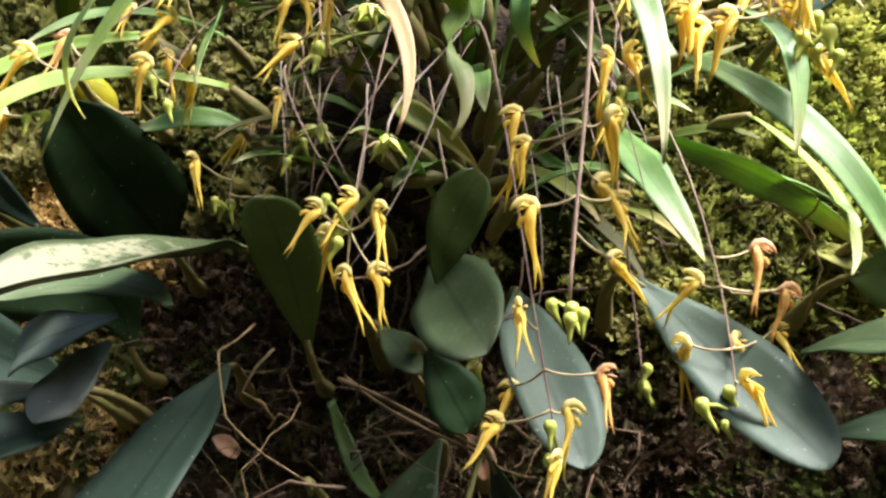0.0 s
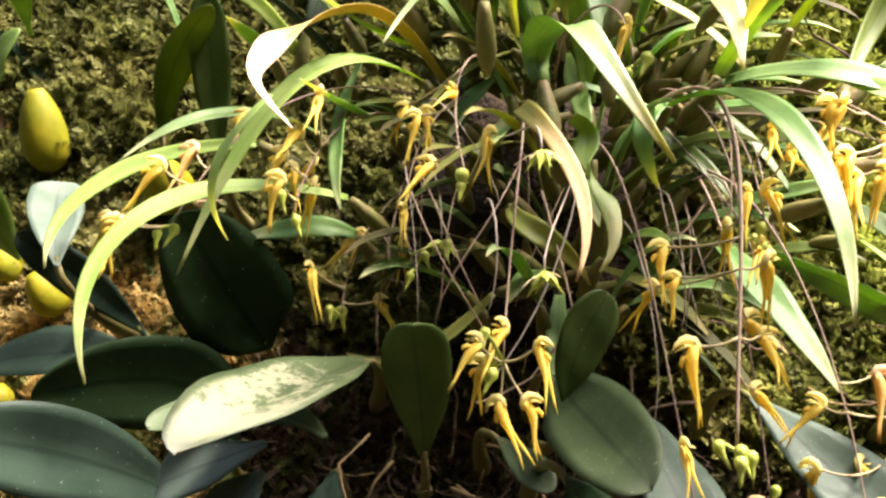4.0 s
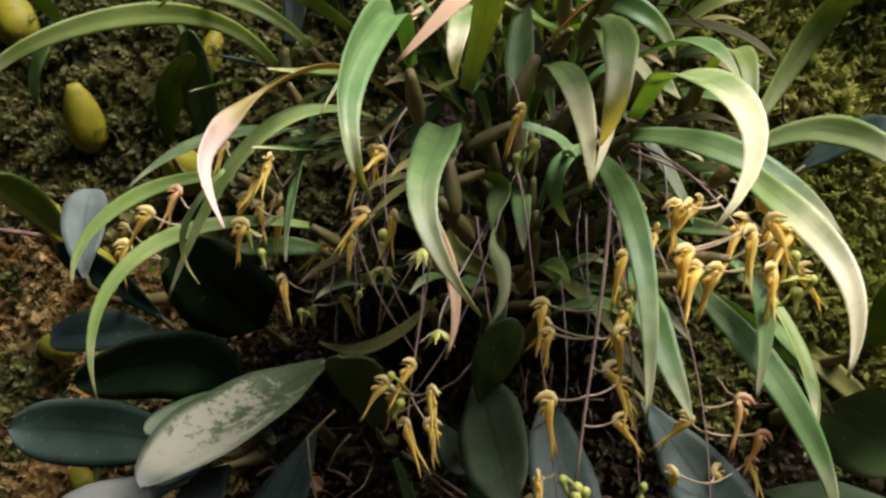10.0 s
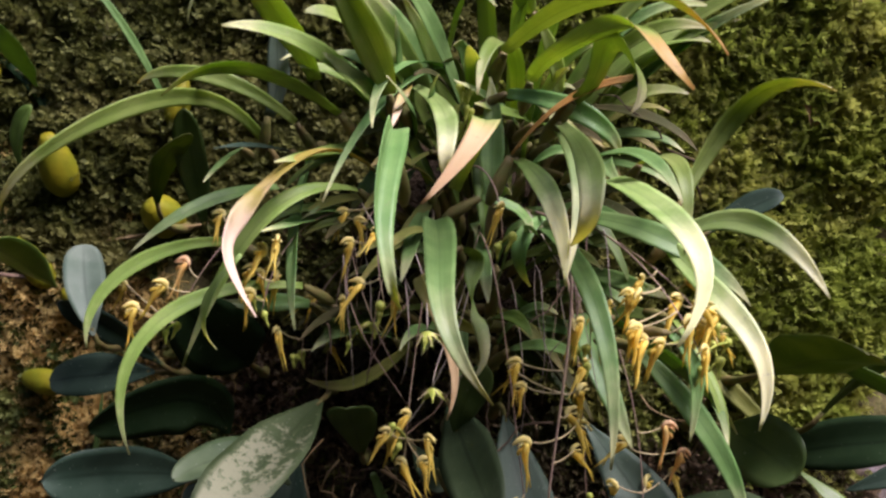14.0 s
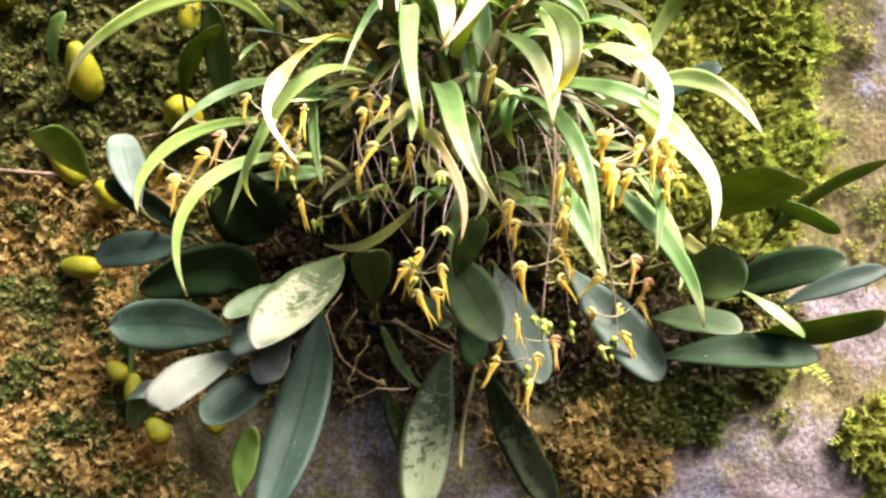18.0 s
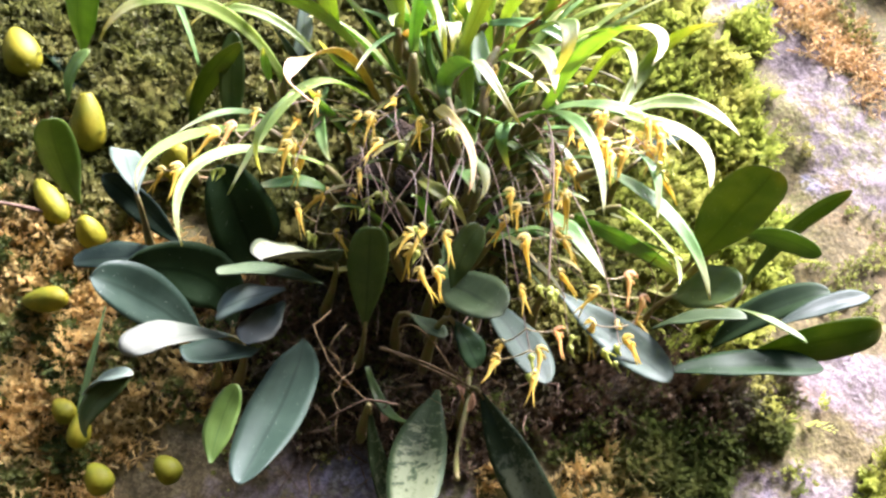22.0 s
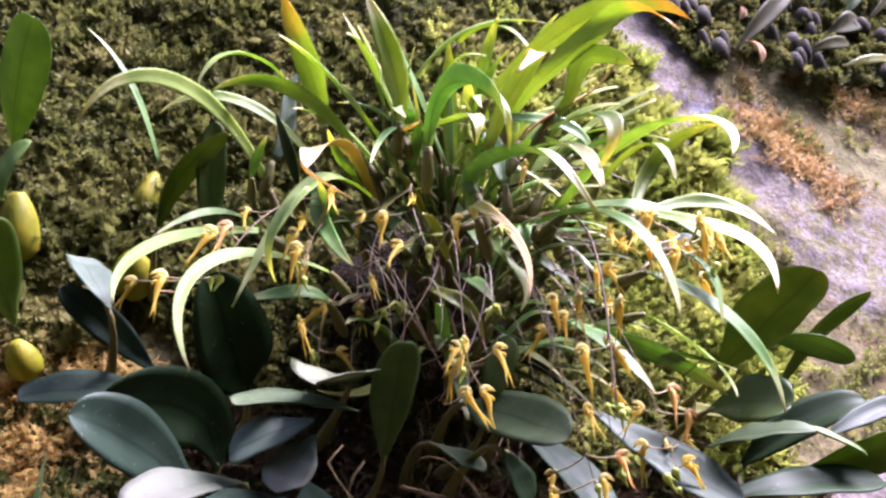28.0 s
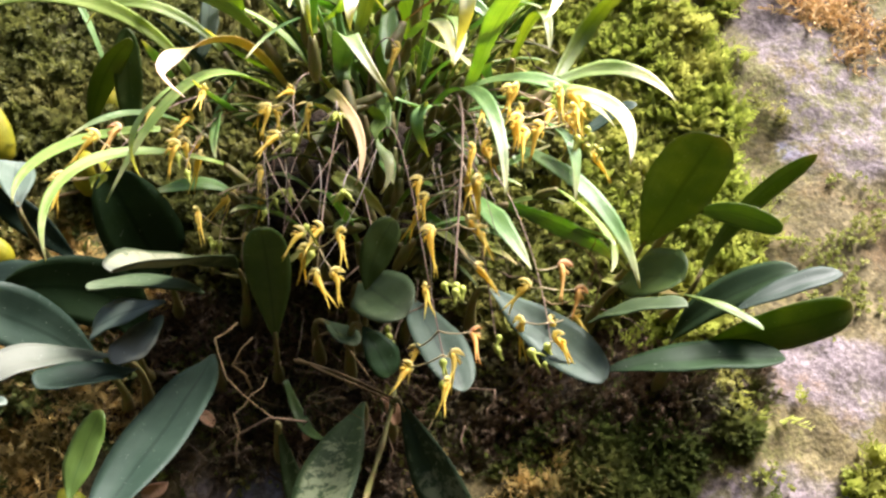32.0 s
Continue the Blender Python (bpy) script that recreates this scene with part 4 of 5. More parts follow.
strap(orchid, 11, CREAM, (0.0805, 0.2322, 1.5452), (0.0888, 0.2031, 1.5198), (0.1156, 0.1782, 1.511), (0.1032, 0.1777, 1.4732), normal=(-0.38, -0.77, 0.52))
strap(orchid, 12, GREEN, (0.0516, 0.2487, 1.5493), (0.0709, 0.2234, 1.5487), (0.0995, 0.2129, 1.5339), (0.1168, 0.2192, 1.5139), normal=(-0.13, -0.88, 0.46))
strap(orchid, 11.5, PALE, (0.0935, 0.2311, 1.5451), (0.1161, 0.2316, 1.5546), (0.1271, 0.2078, 1.547), (0.1411, 0.2012, 1.5194), normal=(-0.52, -0.79, 0.33))
strap(orchid, 14, PALE, (0.0548, 0.2608, 1.5574), (0.064, 0.2331, 1.5759), (0.0527, 0.1944, 1.557), (0.0554, 0.1559, 1.5593), (0.0846, 0.1453, 1.5455), (0.0565, 0.1375, 1.5131))
strap(orchid, 10.6, LIME, (0.0993, 0.2558, 1.5572), (0.1227, 0.2742, 1.5949), (0.136, 0.2496, 1.6216), (0.1497, 0.2191, 1.603), normal=(-0.29, -0.84, -0.46))
strap(orchid, 10.4, CREAM, (0.021, 0.2412, 1.5734), (0.0261, 0.2101, 1.568), (0.0314, 0.19, 1.5531), (0.0321, 0.1916, 1.5259))
strap(orchid, 11.5, CREAM, (0.0377, 0.2321, 1.588), (0.0446, 0.1841, 1.5734), (0.0385, 0.1693, 1.5512), (0.0356, 0.2005, 1.5401), normal=(-0.39, -0.75, 0.54))
strap(orchid, 10.5, GREEN, (0.0657, 0.2145, 1.4978), (0.0853, 0.1956, 1.48), (0.1026, 0.1878, 1.4522), (0.1096, 0.1989, 1.4253), normal=(-0.01, -0.98, 0.22))
strap(orchid, 12.2, GREEN, (0.0774, 0.281, 1.4981), (0.1019, 0.2698, 1.4832), (0.1213, 0.2596, 1.4686), (0.1259, 0.2478, 1.4504), normal=(-0.74, -0.43, -0.51))
strap(orchid, 7.31, LIME, (0.1004, 0.2649, 1.5), (0.1137, 0.2475, 1.4786), (0.1194, 0.2338, 1.4549), (0.107, 0.2222, 1.4403))
strap(orchid, 7.31, GREEN, (0.077, 0.2025, 1.505), (0.0897, 0.1977, 1.4949), (0.0841, 0.1914, 1.4829), (0.0837, 0.1956, 1.4635))
strap(orchid, 8.35, GREEN, (0.1076, 0.2801, 1.4879), (0.1111, 0.2593, 1.4741), (0.1163, 0.2383, 1.4649), (0.1095, 0.2203, 1.4528))
strap(orchid, 10.4, OLIVE, (0.1323, 0.3212, 1.4737), (0.141, 0.3006, 1.4596), (0.1496, 0.2795, 1.4497), (0.1558, 0.2583, 1.4409))
strap(orchid, 9.71, LIME, (-0.0928, 0.3114, 1.5806), (-0.1155, 0.2955, 1.6163), (-0.1388, 0.2699, 1.6056), (-0.1533, 0.2309, 1.5858), (-0.1802, 0.2125, 1.5738), (-0.1893, 0.2312, 1.5492), normal=(0.81, -0.52, -0.26))
strap(orchid, 8.87, LIME, (-0.0563, 0.2782, 1.5949), (-0.084, 0.2622, 1.6155), (-0.1117, 0.2632, 1.6217), (-0.1327, 0.2622, 1.6), normal=(0.03, -0.72, -0.70))
strap(orchid, 8.04, LIME, (-0.0776, 0.29, 1.5911), (-0.1028, 0.2778, 1.6147), (-0.1381, 0.2743, 1.6167), (-0.1522, 0.2977, 1.6083), normal=(-0.04, -1.00, 0.03))
strap(orchid, 8.35, LIME, (-0.0805, 0.3234, 1.667), (-0.1039, 0.3093, 1.6775), (-0.1268, 0.3085, 1.667), (-0.1318, 0.3129, 1.6401))
strap(orchid, 13.4, ORANGE, (-0.0676, 0.2884, 1.6109), (-0.0742, 0.276, 1.6294), (-0.0886, 0.2641, 1.6442), (-0.0997, 0.2477, 1.6584), normal=(-0.05, -0.75, -0.67), blunt=4.5)
strap(orchid, 14, LIME, (-0.0335, 0.2644, 1.603), (-0.0368, 0.2493, 1.6161), (-0.0482, 0.2399, 1.6329), (-0.0603, 0.2306, 1.6537), normal=(0.08, -0.86, -0.51), blunt=4.5)
strap(orchid, 9.5, LIME, (-0.0352, 0.2802, 1.6228), (-0.0483, 0.2616, 1.6312), (-0.0565, 0.2451, 1.6368), (-0.0693, 0.2398, 1.6332), blunt=4.5)
strap(orchid, 9.5, LIME, (-0.0153, 0.3001, 1.6457), (0.002, 0.2799, 1.6783), (0.024, 0.2597, 1.6914), (0.0555, 0.2403, 1.6724))
strap(orchid, 8.35, LIME, (0.0285, 0.3002, 1.7002), (0.0375, 0.2798, 1.7061), (0.0433, 0.2596, 1.6893), (0.0415, 0.2403, 1.6482))
strap(orchid, 13.4, ORANGE, (0.0171, 0.2543, 1.6207), (0.0377, 0.2071, 1.6417), (0.0605, 0.1659, 1.6386), (0.0772, 0.1562, 1.6073), normal=(0.40, 0.13, 0.91), blunt=4.5)
strap(orchid, 13.4, ORANGE, (0.028, 0.2518, 1.6082), (0.0292, 0.2275, 1.6199), (0.0517, 0.2059, 1.6218), (0.0538, 0.179, 1.6266), (0.0402, 0.1578, 1.6225), (0.0647, 0.1532, 1.5957), normal=(0.22, 0.05, 0.97), blunt=4.5)
strap(orchid, 11.2, LIME, (0.0432, 0.231, 1.5981), (0.06, 0.2187, 1.611), (0.0425, 0.2111, 1.6296), (0.0472, 0.2023, 1.6242), (0.0681, 0.1916, 1.6043), (0.0499, 0.173, 1.5895), normal=(0.78, 0.04, 0.63), blunt=4.5)
strap(orchid, 7.31, BROWN, (0.017, 0.2303, 1.5755), (0.0433, 0.2416, 1.6098), (0.0695, 0.2277, 1.6065), (0.0542, 0.1866, 1.6031))
strap(orchid, 10.1, GREEN, (0.0176, 0.2482, 1.6021), (0.0434, 0.2336, 1.5994), (0.0602, 0.2248, 1.5864), (0.0649, 0.2389, 1.5759), normal=(-0.20, -0.97, 0.12))
strap(orchid, 11.5, LIME, (0.0285, 0.3, 1.595), (0.0302, 0.288, 1.6166), (0.0251, 0.276, 1.6322), (0.014, 0.264, 1.6349), (0.0055, 0.252, 1.6223), (0.0033, 0.24, 1.6006))
strap(orchid, 9.4, GREEN, (0.0506, 0.2321, 1.5742), (0.0651, 0.2218, 1.5803), (0.0719, 0.2059, 1.5756), (0.0748, 0.1881, 1.5576))
strap(orchid, 9.4, GREEN, (-0.0009, 0.3, 1.6167), (-0.0231, 0.2799, 1.6262), (-0.0422, 0.26, 1.6124), (-0.0409, 0.24, 1.5863))
strap(orchid, 10.4, CREAM, (-0.0216, 0.2819, 1.6079), (-0.001, 0.2328, 1.5928), (-0.0151, 0.2089, 1.5774), (-0.0111, 0.2264, 1.5656))
strap(orchid, 6.26, DEAD, (-0.0209, 0.3, 1.6183), (-0.0253, 0.28, 1.6076), (-0.0293, 0.26, 1.5967), (-0.033, 0.24, 1.5856))
strap(orchid, 10.5, PALE, (-0.0004, 0.2474, 1.5353), (0.0162, 0.2571, 1.5307), (-0.0052, 0.2523, 1.5191), (-0.0036, 0.2308, 1.5159), (0.0161, 0.2252, 1.4972), (0.0022, 0.2312, 1.4807), twist=180, pinch=0.72)
strap(orchid, 7, PEACHY, (-0.0172, 0.2248, 1.5243), (-0.0342, 0.2119, 1.5322), (0.002, 0.199, 1.5045), (-0.0114, 0.2018, 1.4717), normal=(-0.56, -0.83, 0.09), twist=-25, pinch=0.2)
strap(orchid, 9.4, GREEN, (0.0395, 0.267, 1.5492), (0.0232, 0.2543, 1.5414), (0.0208, 0.2513, 1.5299), (0.0316, 0.263, 1.5165))
strap(orchid, 8.35, GREEN, (-0.0903, 0.3299, 1.5597), (-0.11, 0.2986, 1.5588), (-0.1297, 0.2831, 1.5518), (-0.1538, 0.2829, 1.5285))
strap(orchid, 7.93, LIME, (-0.1057, 0.279, 1.5351), (-0.1455, 0.2846, 1.5359), (-0.1738, 0.2723, 1.5125), (-0.1687, 0.2682, 1.4875), normal=(0.00, -0.95, 0.31))
strap(orchid, 9.4, GREEN, (-0.0708, 0.2871, 1.5045), (-0.0831, 0.2787, 1.5086), (-0.0965, 0.2818, 1.5033), (-0.1123, 0.2936, 1.5054))
strap(orchid, 9.4, OLIVE, (-0.0209, 0.2903, 1.4847), (-0.0384, 0.2959, 1.4648), (-0.056, 0.2982, 1.4562), (-0.0736, 0.3011, 1.4646))
strap(orchid, 9.4, OLIVE, (-0.0156, 0.2849, 1.5154), (-0.0154, 0.2639, 1.4999), (-0.0003, 0.2674, 1.5012), (0.0132, 0.2896, 1.4883))
strap(orchid, 12, PALE_BLUE, (-0.0918, 0.3051, 1.5949), (-0.0816, 0.2978, 1.6139), (-0.0909, 0.2905, 1.6309), (-0.0809, 0.2869, 1.642), normal=(0.32, -0.88, -0.36))
strap(orchid, 11.9, GREEN, (0.0103, 0.2404, 1.5557), (0.0103, 0.2458, 1.5748), (0.0128, 0.2508, 1.5928), (0.0107, 0.2559, 1.6099), normal=(-0.30, -0.92, 0.27))
strap(orchid, 9.4, GREEN, (0, 0.3, 1.5882), (-0.0125, 0.28, 1.5971), (-0.0169, 0.26, 1.6041), (-0.0129, 0.24, 1.609))
strap(orchid, 9.4, GREEN, (-0.024, 0.3, 1.5847), (-0.0173, 0.28, 1.5901), (-0.021, 0.26, 1.5979), (-0.0351, 0.24, 1.608))
strap(orchid, 12.5, LIME, (0.037, 0.3, 1.647), (0.0295, 0.28, 1.6497), (0.0264, 0.26, 1.6498), (0.0282, 0.24, 1.6472))
strap(orchid, 8.35, GREEN, (0.0299, 0.3, 1.5925), (0.0222, 0.28, 1.5975), (0.0101, 0.26, 1.6023), (-0.0066, 0.24, 1.6066))
strap(orchid, 9.4, LIME, (-0.0444, 0.3, 1.5817), (-0.0601, 0.28, 1.5766), (-0.0726, 0.26, 1.5732), (-0.0816, 0.24, 1.5715))
strap(orchid, 14.1, GREEN, (0.0592, 0.2802, 1.5005), (0.0598, 0.2612, 1.4857), (0.0662, 0.2469, 1.4688), (0.0745, 0.24, 1.447), normal=(-0.03, -0.80, 0.61))
strap(orchid, 12, PEACH_TIP, (-0.0077, 0.2230, 1.5610), (0.0040, 0.1950, 1.6020), (0.0060, 0.1640, 1.5880), (-0.0239, 0.1618, 1.5571), bulb=False)
strap(orchid, 8.35, GREEN, (-0.0336, 0.2743, 1.609), (-0.0409, 0.2767, 1.6181), (-0.0502, 0.2796, 1.623), (-0.0614, 0.2836, 1.6232))
strap(orchid, 11.5, LIME, (0.0511, 0.3, 1.6056), (0.0457, 0.28, 1.6157), (0.038, 0.26, 1.625), (0.0281, 0.24, 1.6335))
strap(orchid, 10.4, GREEN, (-0.0261, 0.3, 1.6118), (-0.0272, 0.28, 1.619), (-0.029, 0.26, 1.6261), (-0.0316, 0.24, 1.6331))
strap(orchid, 9.4, GREEN, (-0.0141, 0.3, 1.5522), (-0.0195, 0.28, 1.5422), (-0.0242, 0.26, 1.5318), (-0.0283, 0.24, 1.5212))
strap(orchid, 7.31, GREEN, (0.0096, 0.2707, 1.5565), (0.0258, 0.2781, 1.5551), (0.0333, 0.2707, 1.5459), (0.029, 0.2491, 1.542))
strap(orchid, 9.4, GREEN, (0.0647, 0.3, 1.5199), (0.0734, 0.28, 1.5185), (0.082, 0.26, 1.5164), (0.0904, 0.24, 1.5137))
strap(orchid, 7.31, BLUISH, (-0.0807, 0.3, 1.5774), (-0.0892, 0.28, 1.5793), (-0.0978, 0.26, 1.5793), (-0.1063, 0.24, 1.5768))
strap(orchid, 6.26, GREEN, (-0.1045, 0.3, 1.5786), (-0.1073, 0.28, 1.5743), (-0.1093, 0.26, 1.569), (-0.1107, 0.24, 1.5628))
strap(orchid, 8.35, LIME, (0.0788, 0.2538, 1.5725), (0.0818, 0.2149, 1.5803), (0.0819, 0.1953, 1.5718), (0.0791, 0.196, 1.5375))
strap(orchid, 9.4, PALE, (0.0304, 0.2527, 1.5897), (0.0446, 0.2327, 1.5905), (0.0468, 0.2171, 1.5646), (0.0332, 0.1948, 1.5291))
strap(orchid, 7.31, GREEN, (0.0002, 0.3001, 1.6204), (-0.0255, 0.2798, 1.6175), (-0.0461, 0.2599, 1.5945), (-0.0616, 0.2401, 1.5552))
strap(orchid, 8.35, LIME, (-0.0053, 0.3002, 1.6226), (0.0014, 0.2798, 1.648), (-0.0011, 0.2598, 1.6577), (0.0109, 0.2402, 1.6376))
strap(orchid, 9.4, GREEN, (-0.0589, 0.3, 1.5483), (-0.0691, 0.28, 1.5462), (-0.0785, 0.26, 1.5442), (-0.0869, 0.24, 1.5425))
strap(orchid, 10.4, GREEN, (-0.0701, 0.3, 1.578), (-0.0767, 0.28, 1.5497), (-0.0782, 0.26, 1.5238), (-0.0733, 0.24, 1.5008))
strap(orchid, 9.4, LIME, (0.0411, 0.3, 1.594), (0.0263, 0.28, 1.595), (0.0132, 0.26, 1.5961), (0.002, 0.24, 1.5973))
strap(orchid, 9.4, GREEN, (0.0795, 0.3, 1.5719), (0.0668, 0.28, 1.5765), (0.0629, 0.26, 1.573), (0.0676, 0.24, 1.5618))
strap(orchid, 5.22, PALE, (-0.0942, 0.232, 1.5333), (-0.1099, 0.2319, 1.5168), (-0.1154, 0.2356, 1.5048), (-0.1068, 0.2436, 1.4917), bulb=False)
inner_leaves(orchid, 90, 77)
crown_leaves(orchid, 18, 41)
crown_leaves(orchid, 5, 83)

flower_stem(orchid, [(0.035, 0.27, 1.55), (0.05, 0.21, 1.55), (0.037, 0.215, 1.49), (0.0314, 0.2134, 1.43)], [(0.0229, 0.227, 1.4785), (0.0435, 0.2129, 1.4806), (0.023, 0.248, 1.4798), (0.023, 0.2172, 1.4576), (0.0476, 0.2362, 1.4475), (0.0465, 0.2259, 1.4622), (0.0208, 0.2299, 1.4881), (0.0429, 0.2265, 1.4666)], [(0.0314, 0.2114, 1.4272), (0.0345, 0.212, 1.4285)], 0.0007)
flower_stem(orchid, [(0.01, 0.28, 1.54), (0.015, 0.235, 1.53), (0.02, 0.235, 1.46), (0.031, 0.238, 1.395)], [(0.0194, 0.2188, 1.4315), (0.0202, 0.254, 1.4131), (0.015, 0.2479, 1.4026), (0.034, 0.2374, 1.4064), (0.043, 0.2347, 1.4157, "peach"), (0.0303, 0.235, 1.3931)])
flower_stem(orchid, [(0.05, 0.28, 1.53), (0.065, 0.25, 1.52), (0.085, 0.252, 1.46), (0.083, 0.247, 1.405)], [(0.0762, 0.2563, 1.445), (0.071, 0.2528, 1.4257), (0.0866, 0.2546, 1.4264), (0.0934, 0.2509, 1.4538, "peach"), (0.1009, 0.2513, 1.4413, "peach"), (0.0992, 0.2566, 1.4299), (0.0841, 0.2405, 1.4144)], [(0.0714, 0.2412, 1.4073), (0.078, 0.243, 1.402)])
flower_stem(orchid, [(-0.012, 0.29, 1.55), (-0.012, 0.245, 1.55), (-0.022, 0.245, 1.5), (-0.026, 0.234, 1.455)], [(-0.0341, 0.2267, 1.4595), (-0.0176, 0.2223, 1.4579), (-0.0258, 0.2344, 1.4648), (-0.0317, 0.2360, 1.4549), (-0.0269, 0.2360, 1.4439), (-0.0190, 0.2360, 1.4438)], [(-0.0319, 0.227, 1.4621)])
flower_stem(orchid, [(-0.03, 0.3, 1.54), (-0.05, 0.29, 1.53), (-0.075, 0.29, 1.51), (-0.075, 0.292, 1.476)], [(-0.0853, 0.2845, 1.4922), (-0.0622, 0.2979, 1.4836)], [(-0.0753, 0.2952, 1.4787)])
flower_stem(orchid, [(-0.03, 0.29, 1.56), (-0.045, 0.27, 1.55), (-0.06, 0.275, 1.52), (-0.05, 0.275, 1.49)], [(-0.0538, 0.2688, 1.5095), (-0.0683, 0.294, 1.5074), (-0.0536, 0.2881, 1.5048), (-0.0711, 0.2968, 1.5063)], [(-0.0394, 0.2678, 1.4973)])
flower_stem(orchid, [(-0.02, 0.29, 1.57), (-0.03, 0.255, 1.57), (-0.045, 0.25, 1.55), (-0.035, 0.24, 1.51)], [(-0.0502, 0.2547, 1.5373), (-0.0391, 0.2453, 1.542), (-0.0316, 0.219, 1.5176), (-0.0533, 0.2763, 1.5496), (-0.0462, 0.2494, 1.5192)])
flower_stem(orchid, [(-0.05, 0.29, 1.56), (-0.08, 0.27, 1.56), (-0.11, 0.265, 1.545), (-0.128, 0.26, 1.5)], [(-0.1234, 0.2625, 1.5272, "peach"), (-0.1317, 0.2545, 1.518), (-0.1107, 0.2815, 1.5479), (-0.1596, 0.2973, 1.513), (-0.1491, 0.2743, 1.505)])
flower_stem(orchid, [(-0.05, 0.29, 1.55), (-0.07, 0.27, 1.55), (-0.085, 0.265, 1.535), (-0.09, 0.262, 1.505)], [(-0.0811, 0.2426, 1.5385), (-0.0938, 0.2588, 1.5248), (-0.0854, 0.2707, 1.5255), (-0.0475, 0.2717, 1.5457), (-0.0938, 0.2542, 1.5143), (-0.0905, 0.2660, 1.5225), (-0.0890, 0.2600, 1.5330), (-0.0849, 0.274, 1.5193)])
flower_stem(orchid, [(0.045, 0.27, 1.55), (0.06, 0.23, 1.545), (0.075, 0.205, 1.53), (0.09, 0.195, 1.492)], [(0.0596, 0.2001, 1.5219), (0.0786, 0.1858, 1.5138), (0.0929, 0.2006, 1.5149), (0.084, 0.1832, 1.5032), (0.0638, 0.2022, 1.5075), (0.072, 0.1997, 1.5019), (0.0622, 0.2003, 1.5216), (0.0868, 0.1951, 1.5172), (0.0671, 0.205, 1.5022)], [(0.0866, 0.1925, 1.4928), (0.1064, 0.2163, 1.4992), (0.069, 0.2016, 1.4981)])
flower_stem(orchid, [(0.05, 0.28, 1.55), (0.065, 0.25, 1.54), (0.085, 0.225, 1.53), (0.1, 0.212, 1.5)], [(0.0711, 0.224, 1.5243), (0.0637, 0.2076, 1.5078), (0.0903, 0.2116, 1.5149), (0.093, 0.1974, 1.514), (0.0828, 0.2114, 1.5173), (0.0917, 0.2059, 1.5084), (0.0925, 0.2241, 1.5243), (0.104, 0.222, 1.502)])
flower_stem(orchid, [(0.045, 0.28, 1.55), (0.05, 0.25, 1.545), (0.053, 0.232, 1.525), (0.052, 0.23, 1.49)], [(0.0514, 0.219, 1.5213), (0.0488, 0.2274, 1.4871), (0.0556, 0.2176, 1.514), (0.0532, 0.2289, 1.5056)])
flower_stem(orchid, [(0.04, 0.28, 1.56), (0.045, 0.25, 1.55), (0.05, 0.24, 1.52), (0.047, 0.235, 1.49)], [(0.0476, 0.2301, 1.5054), (0.0489, 0.2505, 1.5002)])
flower_stem(orchid, [(0.0029, 0.2900, 1.5676), (0.0029, 0.2700, 1.5776), (0.0013, 0.2600, 1.5899), (-0.0004, 0.2500, 1.6022)], [], [(0.0003, 0.2515, 1.6012), (0.0001, 0.2545, 1.6020), (-0.0043, 0.2512, 1.5959), (-0.0002, 0.2516, 1.5958), (0.0025, 0.2551, 1.5948), (0.0021, 0.2549, 1.5922), (-0.0016, 0.2594, 1.5889), (0.0039, 0.2612, 1.5862), (0.0024, 0.2654, 1.5849), (-0.0012, 0.2642, 1.5858)])
flower_stem(orchid, [(0.0, 0.27, 1.57), (0.005, 0.235, 1.575), (0.012, 0.22, 1.565), (0.012, 0.22, 1.54)], [(0.0113, 0.2212, 1.5542)])
flower_stem(orchid, [(0.05, 0.28, 1.53), (0.052, 0.25, 1.50), (0.056, 0.255, 1.45), (0.0598, 0.26, 1.4150)], [], [(0.0598, 0.2595, 1.4135)])
flower_stem(orchid, [(-0.005, 0.28, 1.52), (0.0, 0.262, 1.48), (0.008, 0.268, 1.45), (0.0105, 0.2749, 1.4215)], [], [(0.0105, 0.2745, 1.4200)])

seed_capsules(orchid, (-0.0193, 0.2019, 1.5069), 6, (-0.022, 0.262, 1.533))
seed_capsules(orchid, (-0.0413, 0.2701, 1.4990), 5, (-0.046, 0.285, 1.535))
seed_capsules(orchid, (-0.0155, 0.2241, 1.4790), 4, (0.006, 0.268, 1.532))

# ---- broad-leaved orchids ----
scaly = thing("broad_leaved_orchid", "broad-leaved orchid with grey green leaves, some crusted white", "orchid")
roots(scaly, 13, 8, (-0.05, 0.3, 1.41), (0.03, 0.03, 0.02), 0.06)
roots(scaly, 45, 18, (-0.04, 0.3, 1.405), (0.035, 0.03, 0.022), 0.045, 0.00024)
blade(scaly, 32, WHITE, (0.04, -0.37, 0.93), (-0.0650, 0.2770, 1.4595), (-0.0815, 0.2349, 1.4494), (-0.1060, 0.1930, 1.4293), full=1.1)
blade(scaly, 21.4, SILVERY, (0.18, -0.63, 0.75), (-0.1157, 0.267, 1.4133), (-0.158, 0.2289, 1.4041), (-0.1578, 0.2315, 1.3934), full=0.95)
blade(scaly, 22.7, BLUISH, (0.19, -0.53, 0.83), (-0.1032, 0.2496, 1.4035), (-0.1211, 0.2362, 1.3952), (-0.1352, 0.2167, 1.3897))
blade(scaly, 19.5, SILVERY, (-0.33, -0.84, 0.44), (-0.0926, 0.2407, 1.4248), (-0.1017, 0.2444, 1.4132), (-0.1093, 0.2354, 1.4022), full=1.1)
blade(scaly, 18.9, GREY, (0.02, -0.55, 0.83), (-0.0756, 0.2372, 1.4339), (-0.0958, 0.2638, 1.4482), (-0.1249, 0.2388, 1.4363))
